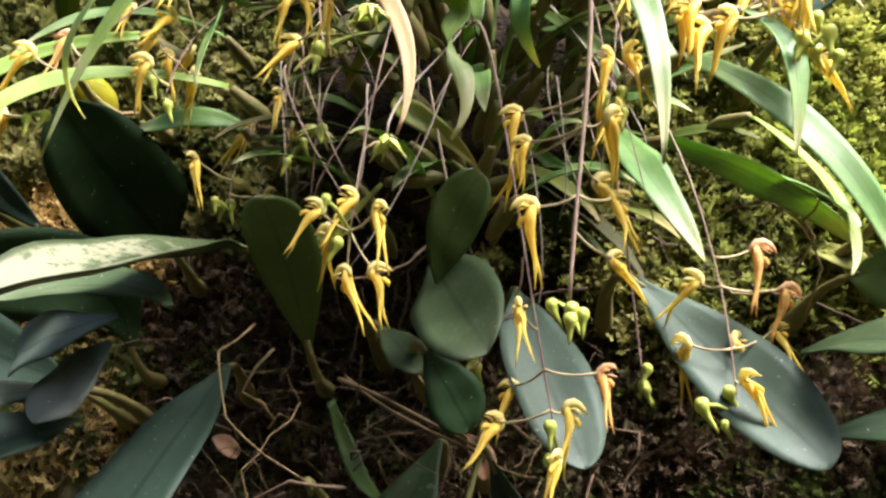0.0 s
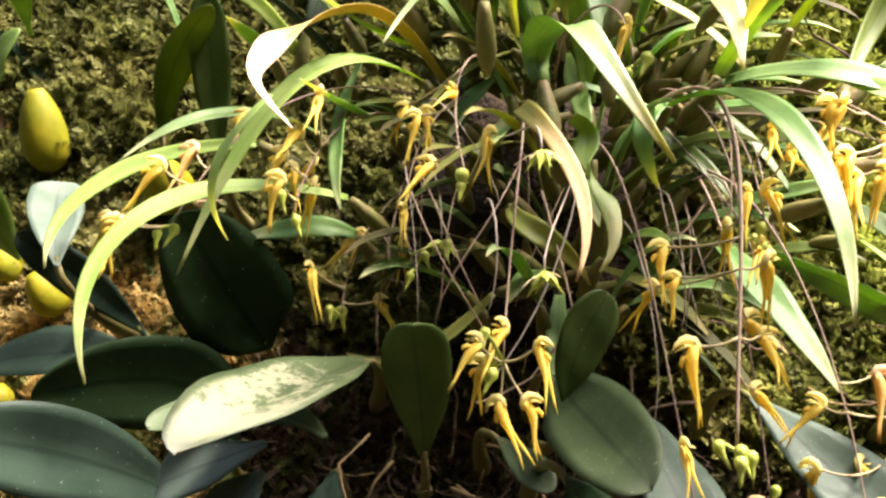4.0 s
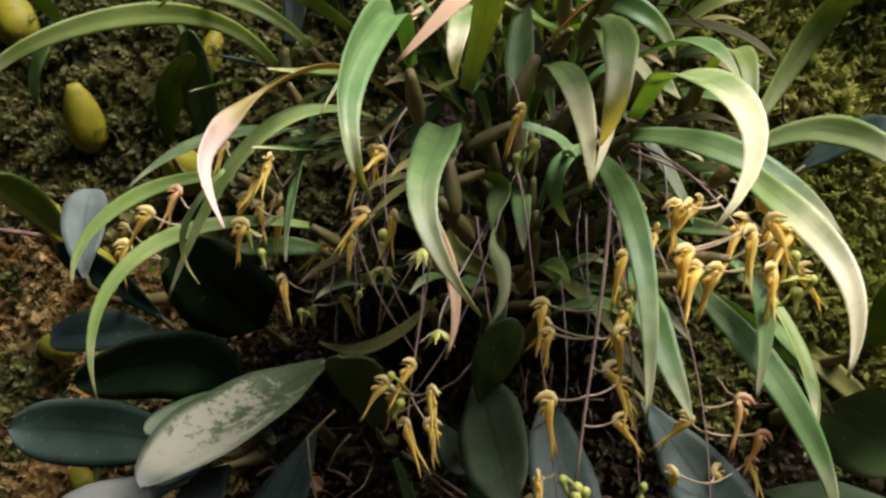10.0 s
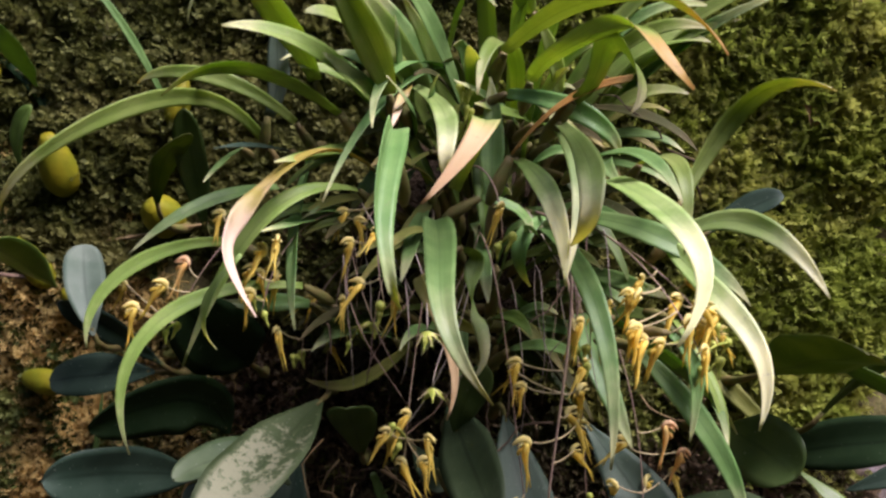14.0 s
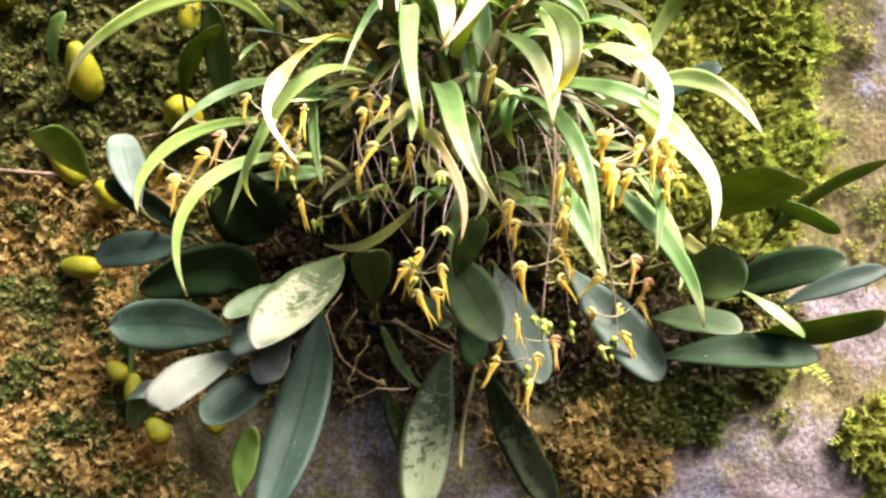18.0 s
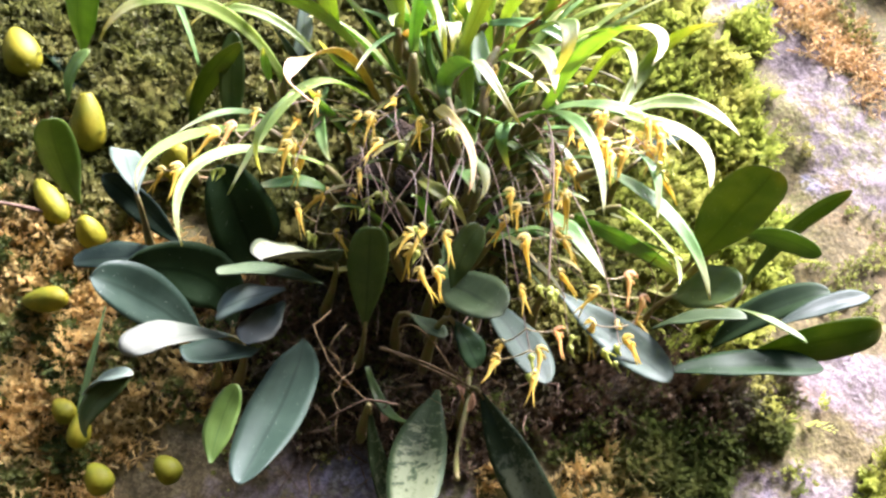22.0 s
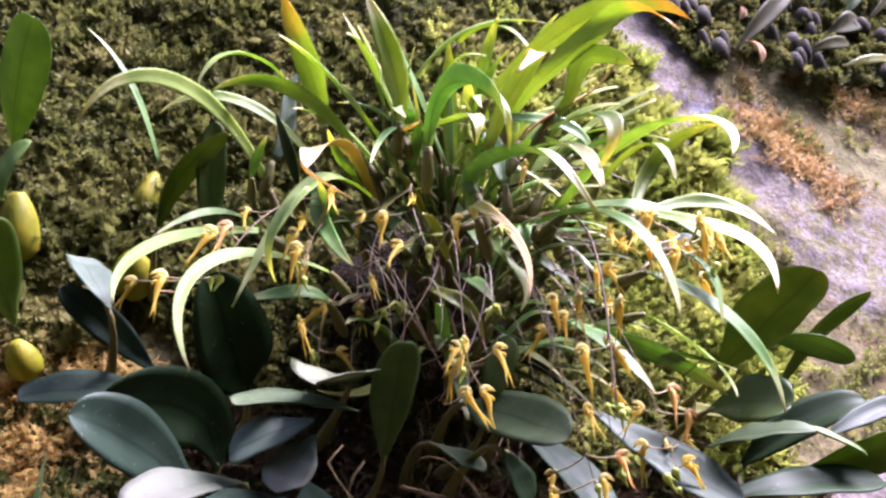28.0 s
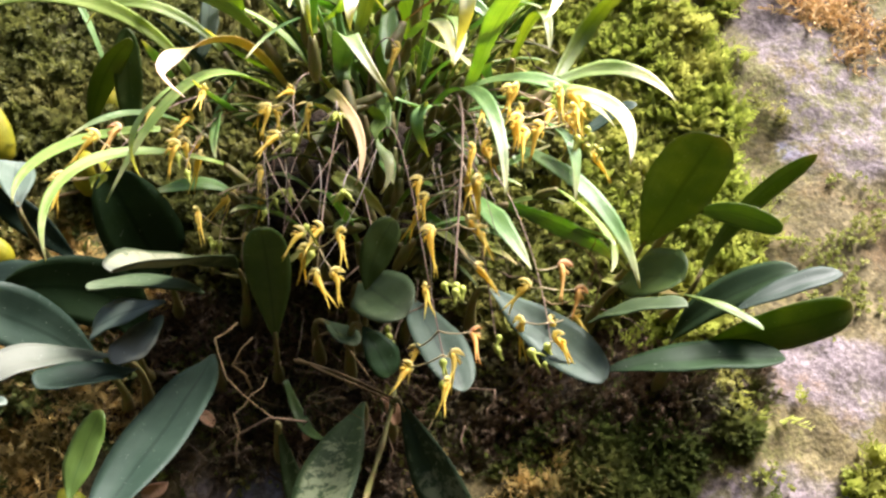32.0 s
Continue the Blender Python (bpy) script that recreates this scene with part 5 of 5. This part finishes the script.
blade(scaly, 17.7, PALE_BLUE, (-0.37, -0.82, 0.45), (-0.0926, 0.2441, 1.4324), (-0.1141, 0.2374, 1.4241), (-0.1237, 0.2514, 1.4202))
blade(scaly, 22, MIDGREEN, (-0.03, 0.59, 0.81), (-0.0456, 0.2937, 1.4277), (-0.0482, 0.2691, 1.451), (-0.0519, 0.24, 1.4664), full=1.5)
blade(scaly, 28.3, BLUISH, (-0.08, -0.66, 0.75), (-0.0769, 0.3107, 1.4233), (-0.0821, 0.2605, 1.3904), (-0.1094, 0.2208, 1.3388), full=1.08)
blade(scaly, 14, BRIGHT, (-.3, -.9, .2), (-0.1213, 0.2279, 1.3479), (-0.119, 0.2339, 1.3665), (-0.1123, 0.2287, 1.3825), full=0.8)
shady = thing("broad_leaved_orchid", "orchid with large dark blue green leaves beside the clump", "orchid")
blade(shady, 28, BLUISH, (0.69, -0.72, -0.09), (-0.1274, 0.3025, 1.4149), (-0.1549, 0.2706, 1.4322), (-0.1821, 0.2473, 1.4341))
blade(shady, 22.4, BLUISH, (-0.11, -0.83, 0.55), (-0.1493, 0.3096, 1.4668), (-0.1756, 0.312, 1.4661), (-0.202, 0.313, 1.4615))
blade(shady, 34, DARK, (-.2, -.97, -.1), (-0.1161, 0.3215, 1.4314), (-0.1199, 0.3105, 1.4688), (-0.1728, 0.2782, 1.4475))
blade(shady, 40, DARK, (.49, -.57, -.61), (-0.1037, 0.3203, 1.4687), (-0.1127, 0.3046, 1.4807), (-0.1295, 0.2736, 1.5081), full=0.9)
blade(shady, 19, PALE_BLUE, (0.24, -0.70, 0.67), (-0.1698, 0.2804, 1.4908), (-0.1783, 0.2928, 1.5123), (-0.1839, 0.3136, 1.5304))
blade(shady, 15.3, BLUISH, (0.03, -0.93, -0.35), (-0.1461, 0.307, 1.4718), (-0.1671, 0.3036, 1.4926), (-0.1897, 0.2931, 1.5049))
blade(shady, 14.9, MIDGREEN, (-0.00, -0.89, -0.45), (-0.1235, 0.3092, 1.539), (-0.127, 0.2987, 1.571), (-0.127, 0.2802, 1.596))
blade(shady, 13.5, OLIVE_GREEN, (0.33, -0.46, -0.82), (-0.1486, 0.3173, 1.5488), (-0.1463, 0.2985, 1.5767), (-0.1228, 0.2719, 1.5845))
hanging = thing("broad_leaved_orchid", "orchid with smooth blue green oval leaves hanging below the yellow flowers", "orchid")
roots(hanging, 9, 9, (0.0, 0.3, 1.4), (0.03, 0.03, 0.02), 0.06)
roots(hanging, 30, 19, (0.01, 0.3, 1.40), (0.03, 0.03, 0.022), 0.045, 0.00024)
blade(hanging, 28.9, GREY, (-0.61, -0.50, 0.62), (-0.0031, 0.2853, 1.455), (0.0038, 0.2541, 1.4386), (0.012, 0.2241, 1.4204), full=1.0)
blade(hanging, 13, GREY, (.2, -.9, .3), (-0.0213, 0.287, 1.4348), (-0.0123, 0.2792, 1.4254), (-0.0078, 0.2685, 1.4173))
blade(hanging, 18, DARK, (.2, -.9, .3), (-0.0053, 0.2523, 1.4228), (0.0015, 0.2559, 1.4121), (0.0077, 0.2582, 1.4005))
blade(hanging, 25.3, GLAUCOUS, (0.07, -0.75, 0.66), (0.0254, 0.2924, 1.4474), (0.0268, 0.2619, 1.4223), (0.0392, 0.2432, 1.3901))
blade(hanging, 26.8, GLAUCOUS, (-0.20, -0.84, 0.51), (0.0624, 0.2742, 1.448), (0.0851, 0.257, 1.418), (0.1006, 0.2304, 1.3909))
blade(hanging, 17, MIDGREEN, (.2, -1, .1), (-0.0010, 0.2720, 1.4440), (-0.0005, 0.2640, 1.4640), (0.0120, 0.2600, 1.4800), full=1.25)
blade(hanging, 29.1, SPOTTED, (-0.21, -0.69, 0.69), (-0.0009, 0.3087, 1.3971), (-0.0192, 0.2854, 1.3625), (-0.0305, 0.2421, 1.323), full=1.2)
blade(hanging, 23.6, SPOTTED, (-0.56, -0.82, -0.07), (0.0155, 0.279, 1.391), (0.0281, 0.2709, 1.3575), (0.0506, 0.2631, 1.3116), full=1.2)
blade(hanging, 13, SPOTTED, (.2, -.9, .3), (-0.0432, 0.2876, 1.3828), (-0.0377, 0.3277, 1.3552), (-0.0175, 0.3668, 1.311))
strap(hanging, 7.2, MIDGREEN, (-0.0407, 0.3161, 1.4112), (-0.033, 0.3199, 1.3903), (-0.0282, 0.3115, 1.3778), (-0.0173, 0.2947, 1.3773), bulb=False)
spreading = thing("broad_leaved_orchid", "orchid with spreading dark green leaves beside bare violet rock", "orchid")
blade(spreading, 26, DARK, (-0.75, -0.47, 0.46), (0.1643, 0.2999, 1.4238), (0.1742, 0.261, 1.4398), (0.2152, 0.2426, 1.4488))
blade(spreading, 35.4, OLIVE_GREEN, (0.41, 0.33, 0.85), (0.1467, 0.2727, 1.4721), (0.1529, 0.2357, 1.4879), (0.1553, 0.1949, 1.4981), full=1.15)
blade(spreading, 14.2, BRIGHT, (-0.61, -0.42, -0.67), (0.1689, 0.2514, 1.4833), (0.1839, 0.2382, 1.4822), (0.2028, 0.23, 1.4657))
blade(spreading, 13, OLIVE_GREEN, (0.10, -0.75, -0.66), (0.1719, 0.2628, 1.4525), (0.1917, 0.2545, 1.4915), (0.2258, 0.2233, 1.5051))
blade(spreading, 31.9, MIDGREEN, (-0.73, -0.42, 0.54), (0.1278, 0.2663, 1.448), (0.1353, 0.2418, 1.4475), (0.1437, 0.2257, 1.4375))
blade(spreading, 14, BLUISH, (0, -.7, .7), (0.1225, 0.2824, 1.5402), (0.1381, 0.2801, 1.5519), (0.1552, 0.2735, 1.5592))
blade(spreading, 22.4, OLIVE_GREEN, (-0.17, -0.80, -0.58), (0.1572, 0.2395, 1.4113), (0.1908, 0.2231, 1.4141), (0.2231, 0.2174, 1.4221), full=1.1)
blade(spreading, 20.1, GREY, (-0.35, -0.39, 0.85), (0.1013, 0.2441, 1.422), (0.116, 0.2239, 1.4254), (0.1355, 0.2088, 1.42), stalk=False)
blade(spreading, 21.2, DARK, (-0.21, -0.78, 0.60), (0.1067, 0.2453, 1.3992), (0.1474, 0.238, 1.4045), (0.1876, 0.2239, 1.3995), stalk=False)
blade(spreading, 9, BRIGHT, (0, -.6, .8), (0.1514, 0.2418, 1.4355), (0.1645, 0.2263, 1.4251), (0.1767, 0.2198, 1.4116), stalk=False)
blade(spreading, 13, BLUISH, (-0.25, -0.85, 0.46), (0.1743, 0.2393, 1.4263), (0.2017, 0.2326, 1.438), (0.2317, 0.2319, 1.4442), stalk=False)

# ---- a thick bare stem below the clump ----
twig_pts = [(0.014, 0.297, 1.403), (0.010, 0.285, 1.381), (0.003, 0.295, 1.364), (-0.006, 0.251, 1.344)]
stem_mesh = bmesh.new()
tube(stem_mesh, [q for q, _ in bezier(twig_pts, 12)], [0.0013 + 0.0003 * math.sin(i * 1.3) for i in range(13)], 8)
old_stem = finish(stem_mesh, "orchid_stem", BULB_OLD)
tagged(old_stem, "thick bare grey green orchid stem below the clump", "stem")

# ---- orchids with yellow-green bulbs ----
def bulb_orchid(label="yellow green bulb of a small orchid on the mossy rock"):
    return thing("bulb_orchid", label, "orchid", group="bulb orchids beside the clump")

tall = bulb_orchid("tall yellow green orchid bulb with one upright leaf")
bulb(tall, 20.5, BULB, (-0.2117, 0.3733, 1.5557), (-0.2153, 0.3547, 1.5865))
blade(tall, 26, BRIGHT, (0.50, 0.27, 0.83), (-0.2202, 0.3547, 1.6122), (-0.222, 0.3156, 1.6252), (-0.2139, 0.2722, 1.6351), stalk=False, full=1.25)
blade(tall, 9, BRIGHT, (-.4, -1, 0), (-0.22, 0.3334, 1.5682), (-0.2242, 0.3282, 1.586), (-0.2109, 0.324, 1.5993), stalk=False)
wide = bulb_orchid("stout yellow green orchid bulb with a narrow leaf")
bulb(wide, 23.9, BULB, (-0.2589, 0.4059, 1.6142), (-0.2706, 0.3896, 1.6434))
blade(wide, 9, BRIGHT, (0, -1, 0), (-0.2723, 0.3996, 1.6482), (-0.2815, 0.4064, 1.6834), (-0.3069, 0.4148, 1.7101), stalk=False)
oval = bulb_orchid("yellow green orchid bulb with one oval leaf")
bulb(oval, 16, BULB, (-0.2206, 0.3688, 1.5042), (-0.2384, 0.3756, 1.5292))
blade(oval, 21.7, BRIGHT, (-0.18, 0.49, 0.85), (-0.2076, 0.3402, 1.5059), (-0.2205, 0.3195, 1.5255), (-0.2191, 0.2884, 1.5333), stalk=False, full=1.1)
thin = bulb_orchid("olive orchid bulb with one long thin bluish leaf")
bulb(thin, 13.7, BULB, (-0.1526, 0.3707, 1.5936), (-0.1457, 0.3735, 1.6193))
strap(thin, 4.5, GREEN, (-0.1478, 0.3348, 1.6027), (-0.1581, 0.3224, 1.6302), (-0.1701, 0.3143, 1.6534), (-0.1899, 0.3134, 1.669), bulb=False)
folded = bulb_orchid("low orchid bulb with a folded olive leaf on dry moss")
bulb(folded, 14.8, BULB, (-0.175, 0.3363, 1.3439), (-0.1845, 0.3399, 1.3571))
blade(folded, 14, MIDGREEN, (0, -.8, .5), (-0.1805, 0.2859, 1.3651), (-0.186, 0.2862, 1.3791), (-0.162, 0.2698, 1.3917), stalk=False)
blade(folded, 12, PALE_BLUE, (-0.2, -0.6, 0.75), (-0.1845, 0.2845, 1.3850), (-0.1760, 0.2760, 1.3945), (-0.1610, 0.2690, 1.3925), stalk=False)
lone = bulb_orchid()
bulb(lone, 19.4, BULB, (-0.2744, 0.4053, 1.6837), (-0.2845, 0.4133, 1.7256))
lone = bulb_orchid()
bulb(lone, 16, BULB, (-0.1994, 0.3714, 1.4893), (-0.2074, 0.3535, 1.5029))
lone = bulb_orchid("round yellow bulb lying on dry moss")
bulb(lone, 14.8, BULB, (-0.2111, 0.3498, 1.4509), (-0.2352, 0.3887, 1.452))
lone = bulb_orchid()
bulb(lone, 22.8, BULB, (-0.1537, 0.3761, 1.5386), (-0.1576, 0.3413, 1.5494))
lone = bulb_orchid()
bulb(lone, 12.5, BULB, (-0.1981, 0.3458, 1.3819), (-0.2078, 0.3489, 1.3922))
strap(lone, 4.5, MIDGREEN, (-0.1951, 0.3447, 1.3775), (-0.1929, 0.3479, 1.4013), (-0.1908, 0.3512, 1.4251), (-0.1887, 0.3549, 1.4489), bulb=False)
lone = bulb_orchid()
bulb(lone, 12.5, BULB, (-0.1926, 0.3427, 1.3673), (-0.1928, 0.3454, 1.3856))
lone = bulb_orchid()
bulb(lone, 13.7, BULB, (-0.1397, 0.3312, 1.3497), (-0.1504, 0.3346, 1.3605))
lone = bulb_orchid("yellow orchid bulb with a broad dark leaf")
bulb(lone, 13.7, BULB, (-0.2548, 0.3901, 1.614), (-0.2681, 0.3943, 1.6271))
blade(lone, 20, DARK, (.1, -1, .2), (-0.2259, 0.3828, 1.5984), (-0.2314, 0.3892, 1.6352), (-0.2685, 0.3974, 1.6484), stalk=False)

# ---- creeping orchids with dark bulbs, high on the rock ----
creep_rng = random.Random(64)


def creeping_orchid(bulbs, leaves, label="creeping orchid with dark round bulbs on mossy rock"):
    """Dark round bulbs (x, z, width) on a short runner; each leaf is (x, z, tip x, tip z, tip lift, width, material)."""
    ob = thing("creeping_orchid", label, "orchid", group="creeping orchids high on the rock")
    at = lambda a, b, lift: Vector((a, wall_y(a, b) - lift, b))
    ends = sorted((b[0], b[1]) for b in bulbs)
    line = [at(ends[0][0] - 0.012, ends[0][1] - 0.004, 0.004)] + [at(a, b, 0.006) for a, b in ends] + [at(ends[-1][0] + 0.012, ends[-1][1] - 0.003, 0.004)]
    bm = bmesh.new()
    tube(bm, line, 0.0016, 6)
    finish(bm, "runner", TWIG, ob)
    for a, b, w in bulbs:
        p = at(a, b, 0.008)
        bulb(ob, w, BULB_DARK, p + Vector((0, 0.002, -0.007)), p + Vector((creep_rng.uniform(-0.004, 0.004), -0.007, creep_rng.uniform(0.009, 0.014))), seat=False)
    for x, z, tx, tz, lift, width, mat in leaves:
        p, q = at(x, z, 0.012), at(tx, tz, lift)
        d = q - p
        blade(ob, width, mat, (-0.4 * d.z / d.length, -0.95, -0.25), p, p.lerp(q, 0.5) + Vector((0, -0.008, 0.002)), q, stalk=False)


creeping_orchid([(0.281, 1.769, 19), (0.29, 1.778, 13), (0.272, 1.775, 12)], [(0.297, 1.774, 0.365, 1.841, 0.03, 17, SHADED)])
creeping_orchid([(0.253, 1.815, 15), (0.273, 1.821, 16), (0.28, 1.81, 19), (0.266, 1.81, 13)], [(0.299, 1.825, 0.342, 1.858, 0.025, 11, SHADED), (0.27, 1.822, 0.25, 1.862, 0.025, 13, MIDGREEN)])
creeping_orchid([(0.363, 1.847, 18), (0.368, 1.833, 14), (0.376, 1.842, 14)], [(0.393, 1.841, 0.414, 1.88, 0.025, 13, MIDGREEN)])
creeping_orchid([(0.389, 1.826, 18), (0.387, 1.807, 13), (0.398, 1.818, 13)], [(0.405, 1.838, 0.444, 1.887, 0.025, 11, SHADED)])
creeping_orchid([(0.359, 1.789, 18), (0.345, 1.795, 13), (0.368, 1.781, 14)], [(0.37, 1.782, 0.419, 1.797, 0.014, 12, SHADED)])
creeping_orchid([(0.349, 1.761, 17), (0.358, 1.77, 14), (0.377, 1.764, 13)], [(0.396, 1.766, 0.458, 1.784, 0.014, 8, OLIVE)], "creeping orchid with dark bulbs and one narrow olive leaf")
creeping_orchid([(0.453, 1.827, 19), (0.442, 1.82, 14), (0.465, 1.815, 14)], [(0.406, 1.81, 0.45, 1.833, 0.014, 21, SHADED), (0.435, 1.834, 0.473, 1.891, 0.025, 17, MIDGREEN), (0.457, 1.832, 0.515, 1.884, 0.02, 8, SHADED)], "creeping orchid with dark bulbs and broad brownish leaves")
creeping_orchid([(0.444, 1.763, 17), (0.46, 1.77, 15), (0.478, 1.775, 14)], [(0.47, 1.775, 0.52, 1.81, 0.02, 9, SHADED)])

# ---- twigs, litter and green capsules ----
def twig(name, label, pts, radius, mat, category="twig"):
    bm = bmesh.new()
    line = [q for q, _ in bezier(pts, 14)]
    tube(bm, line, [radius * (1.1 - 0.03 * i + 0.12 * math.sin(i * 1.9)) for i in range(15)], 7)
    ob = finish(bm, name, mat)
    tagged(ob, label, category)


def on_wall(x, z, lift):
    return (x, wall_y(x, z) - lift, z)


twig("twig", "thin dark twig lying on the moss", [on_wall(-0.33, 1.516, 0.010), on_wall(-0.28, 1.514, 0.024), on_wall(-0.25, 1.511, 0.024), on_wall(-0.215, 1.506, 0.004)], 0.0016, TWIG)
twig("runner", "tan orchid runner on the moss", [on_wall(-0.19, 1.528, 0.008), on_wall(-0.17, 1.531, 0.024), on_wall(-0.15, 1.537, 0.024), on_wall(-0.12, 1.54, 0.006)], 0.0011, ROOT_TAN, "runner")
twig("runner", "pinkish runner linking two orchid bulbs", [on_wall(-0.245, 1.61, 0.003), on_wall(-0.242, 1.6, 0.008), on_wall(-0.245, 1.58, 0.006), on_wall(-0.24, 1.565, 0.003)], 0.0017, LITTER, "runner")
twig("aerial_root", "tan orchid root below the leaves", [(-0.036, 0.3, 1.418), (-0.015, 0.285, 1.41), (0.0, 0.28, 1.4), (0.012, 0.285, 1.395)], 0.0008, ROOT_TAN, "root")
twig("aerial_root", "tan orchid root below the leaves", [(-0.034, 0.302, 1.419), (-0.018, 0.28, 1.405), (-0.002, 0.278, 1.4), (0.014, 0.287, 1.392)], 0.0006, ROOT_TAN, "root")
twig("aerial_root", "bent tan orchid root below the leaves", [(-0.024, 0.31, 1.432), (-0.016, 0.285, 1.437), (-0.006, 0.28, 1.41), (0.008, 0.29, 1.398)], 0.0005, ROOT_TAN, "root")


def dead_leaf(x, z, size, turn, lift, label="crumpled pale brown dead leaf on the moss"):
    bm = leaf_mesh([(-size * 0.5, 0, 0), (-size * 0.1, -size * 0.25, size * 0.12), (size * 0.5, 0, -0.1 * size)], size * 560, (0.1, -1, 0.3), True, 0.0005, 0.5, random.Random(int(turn)), 12)
    ob = finish(bm, "dead_leaf", LITTER)
    ob.matrix_world = pose(x, wall_y(x, z) - lift, z, 0, turn, 0)
    tagged(ob, label, "leaf", "dead leaves on the rock")


dead_leaf(0.31, 1.77, 0.022, 60, 0.016)
dead_leaf(0.325, 1.828, 0.018, 100, 0.012)
dead_leaf(0.393, 1.856, 0.018, 10, 0.012)
dead_leaf(-0.082, 1.395, 0.012, 30, 0.010, "small reddish dead leaf among roots")
dead_leaf(-0.03, 1.385, 0.009, 80, 0.010, "small pale scrap of dead leaf")
dead_leaf(-0.105, 1.36, 0.014, 150, 0.008, "small reddish dead leaf among roots")
dead_leaf(0.012, 1.392, 0.016, 60, 0.030, "dry brown sheath at a leaf base")
dead_leaf(0.19, 1.60, 0.014, 60, 0.010)
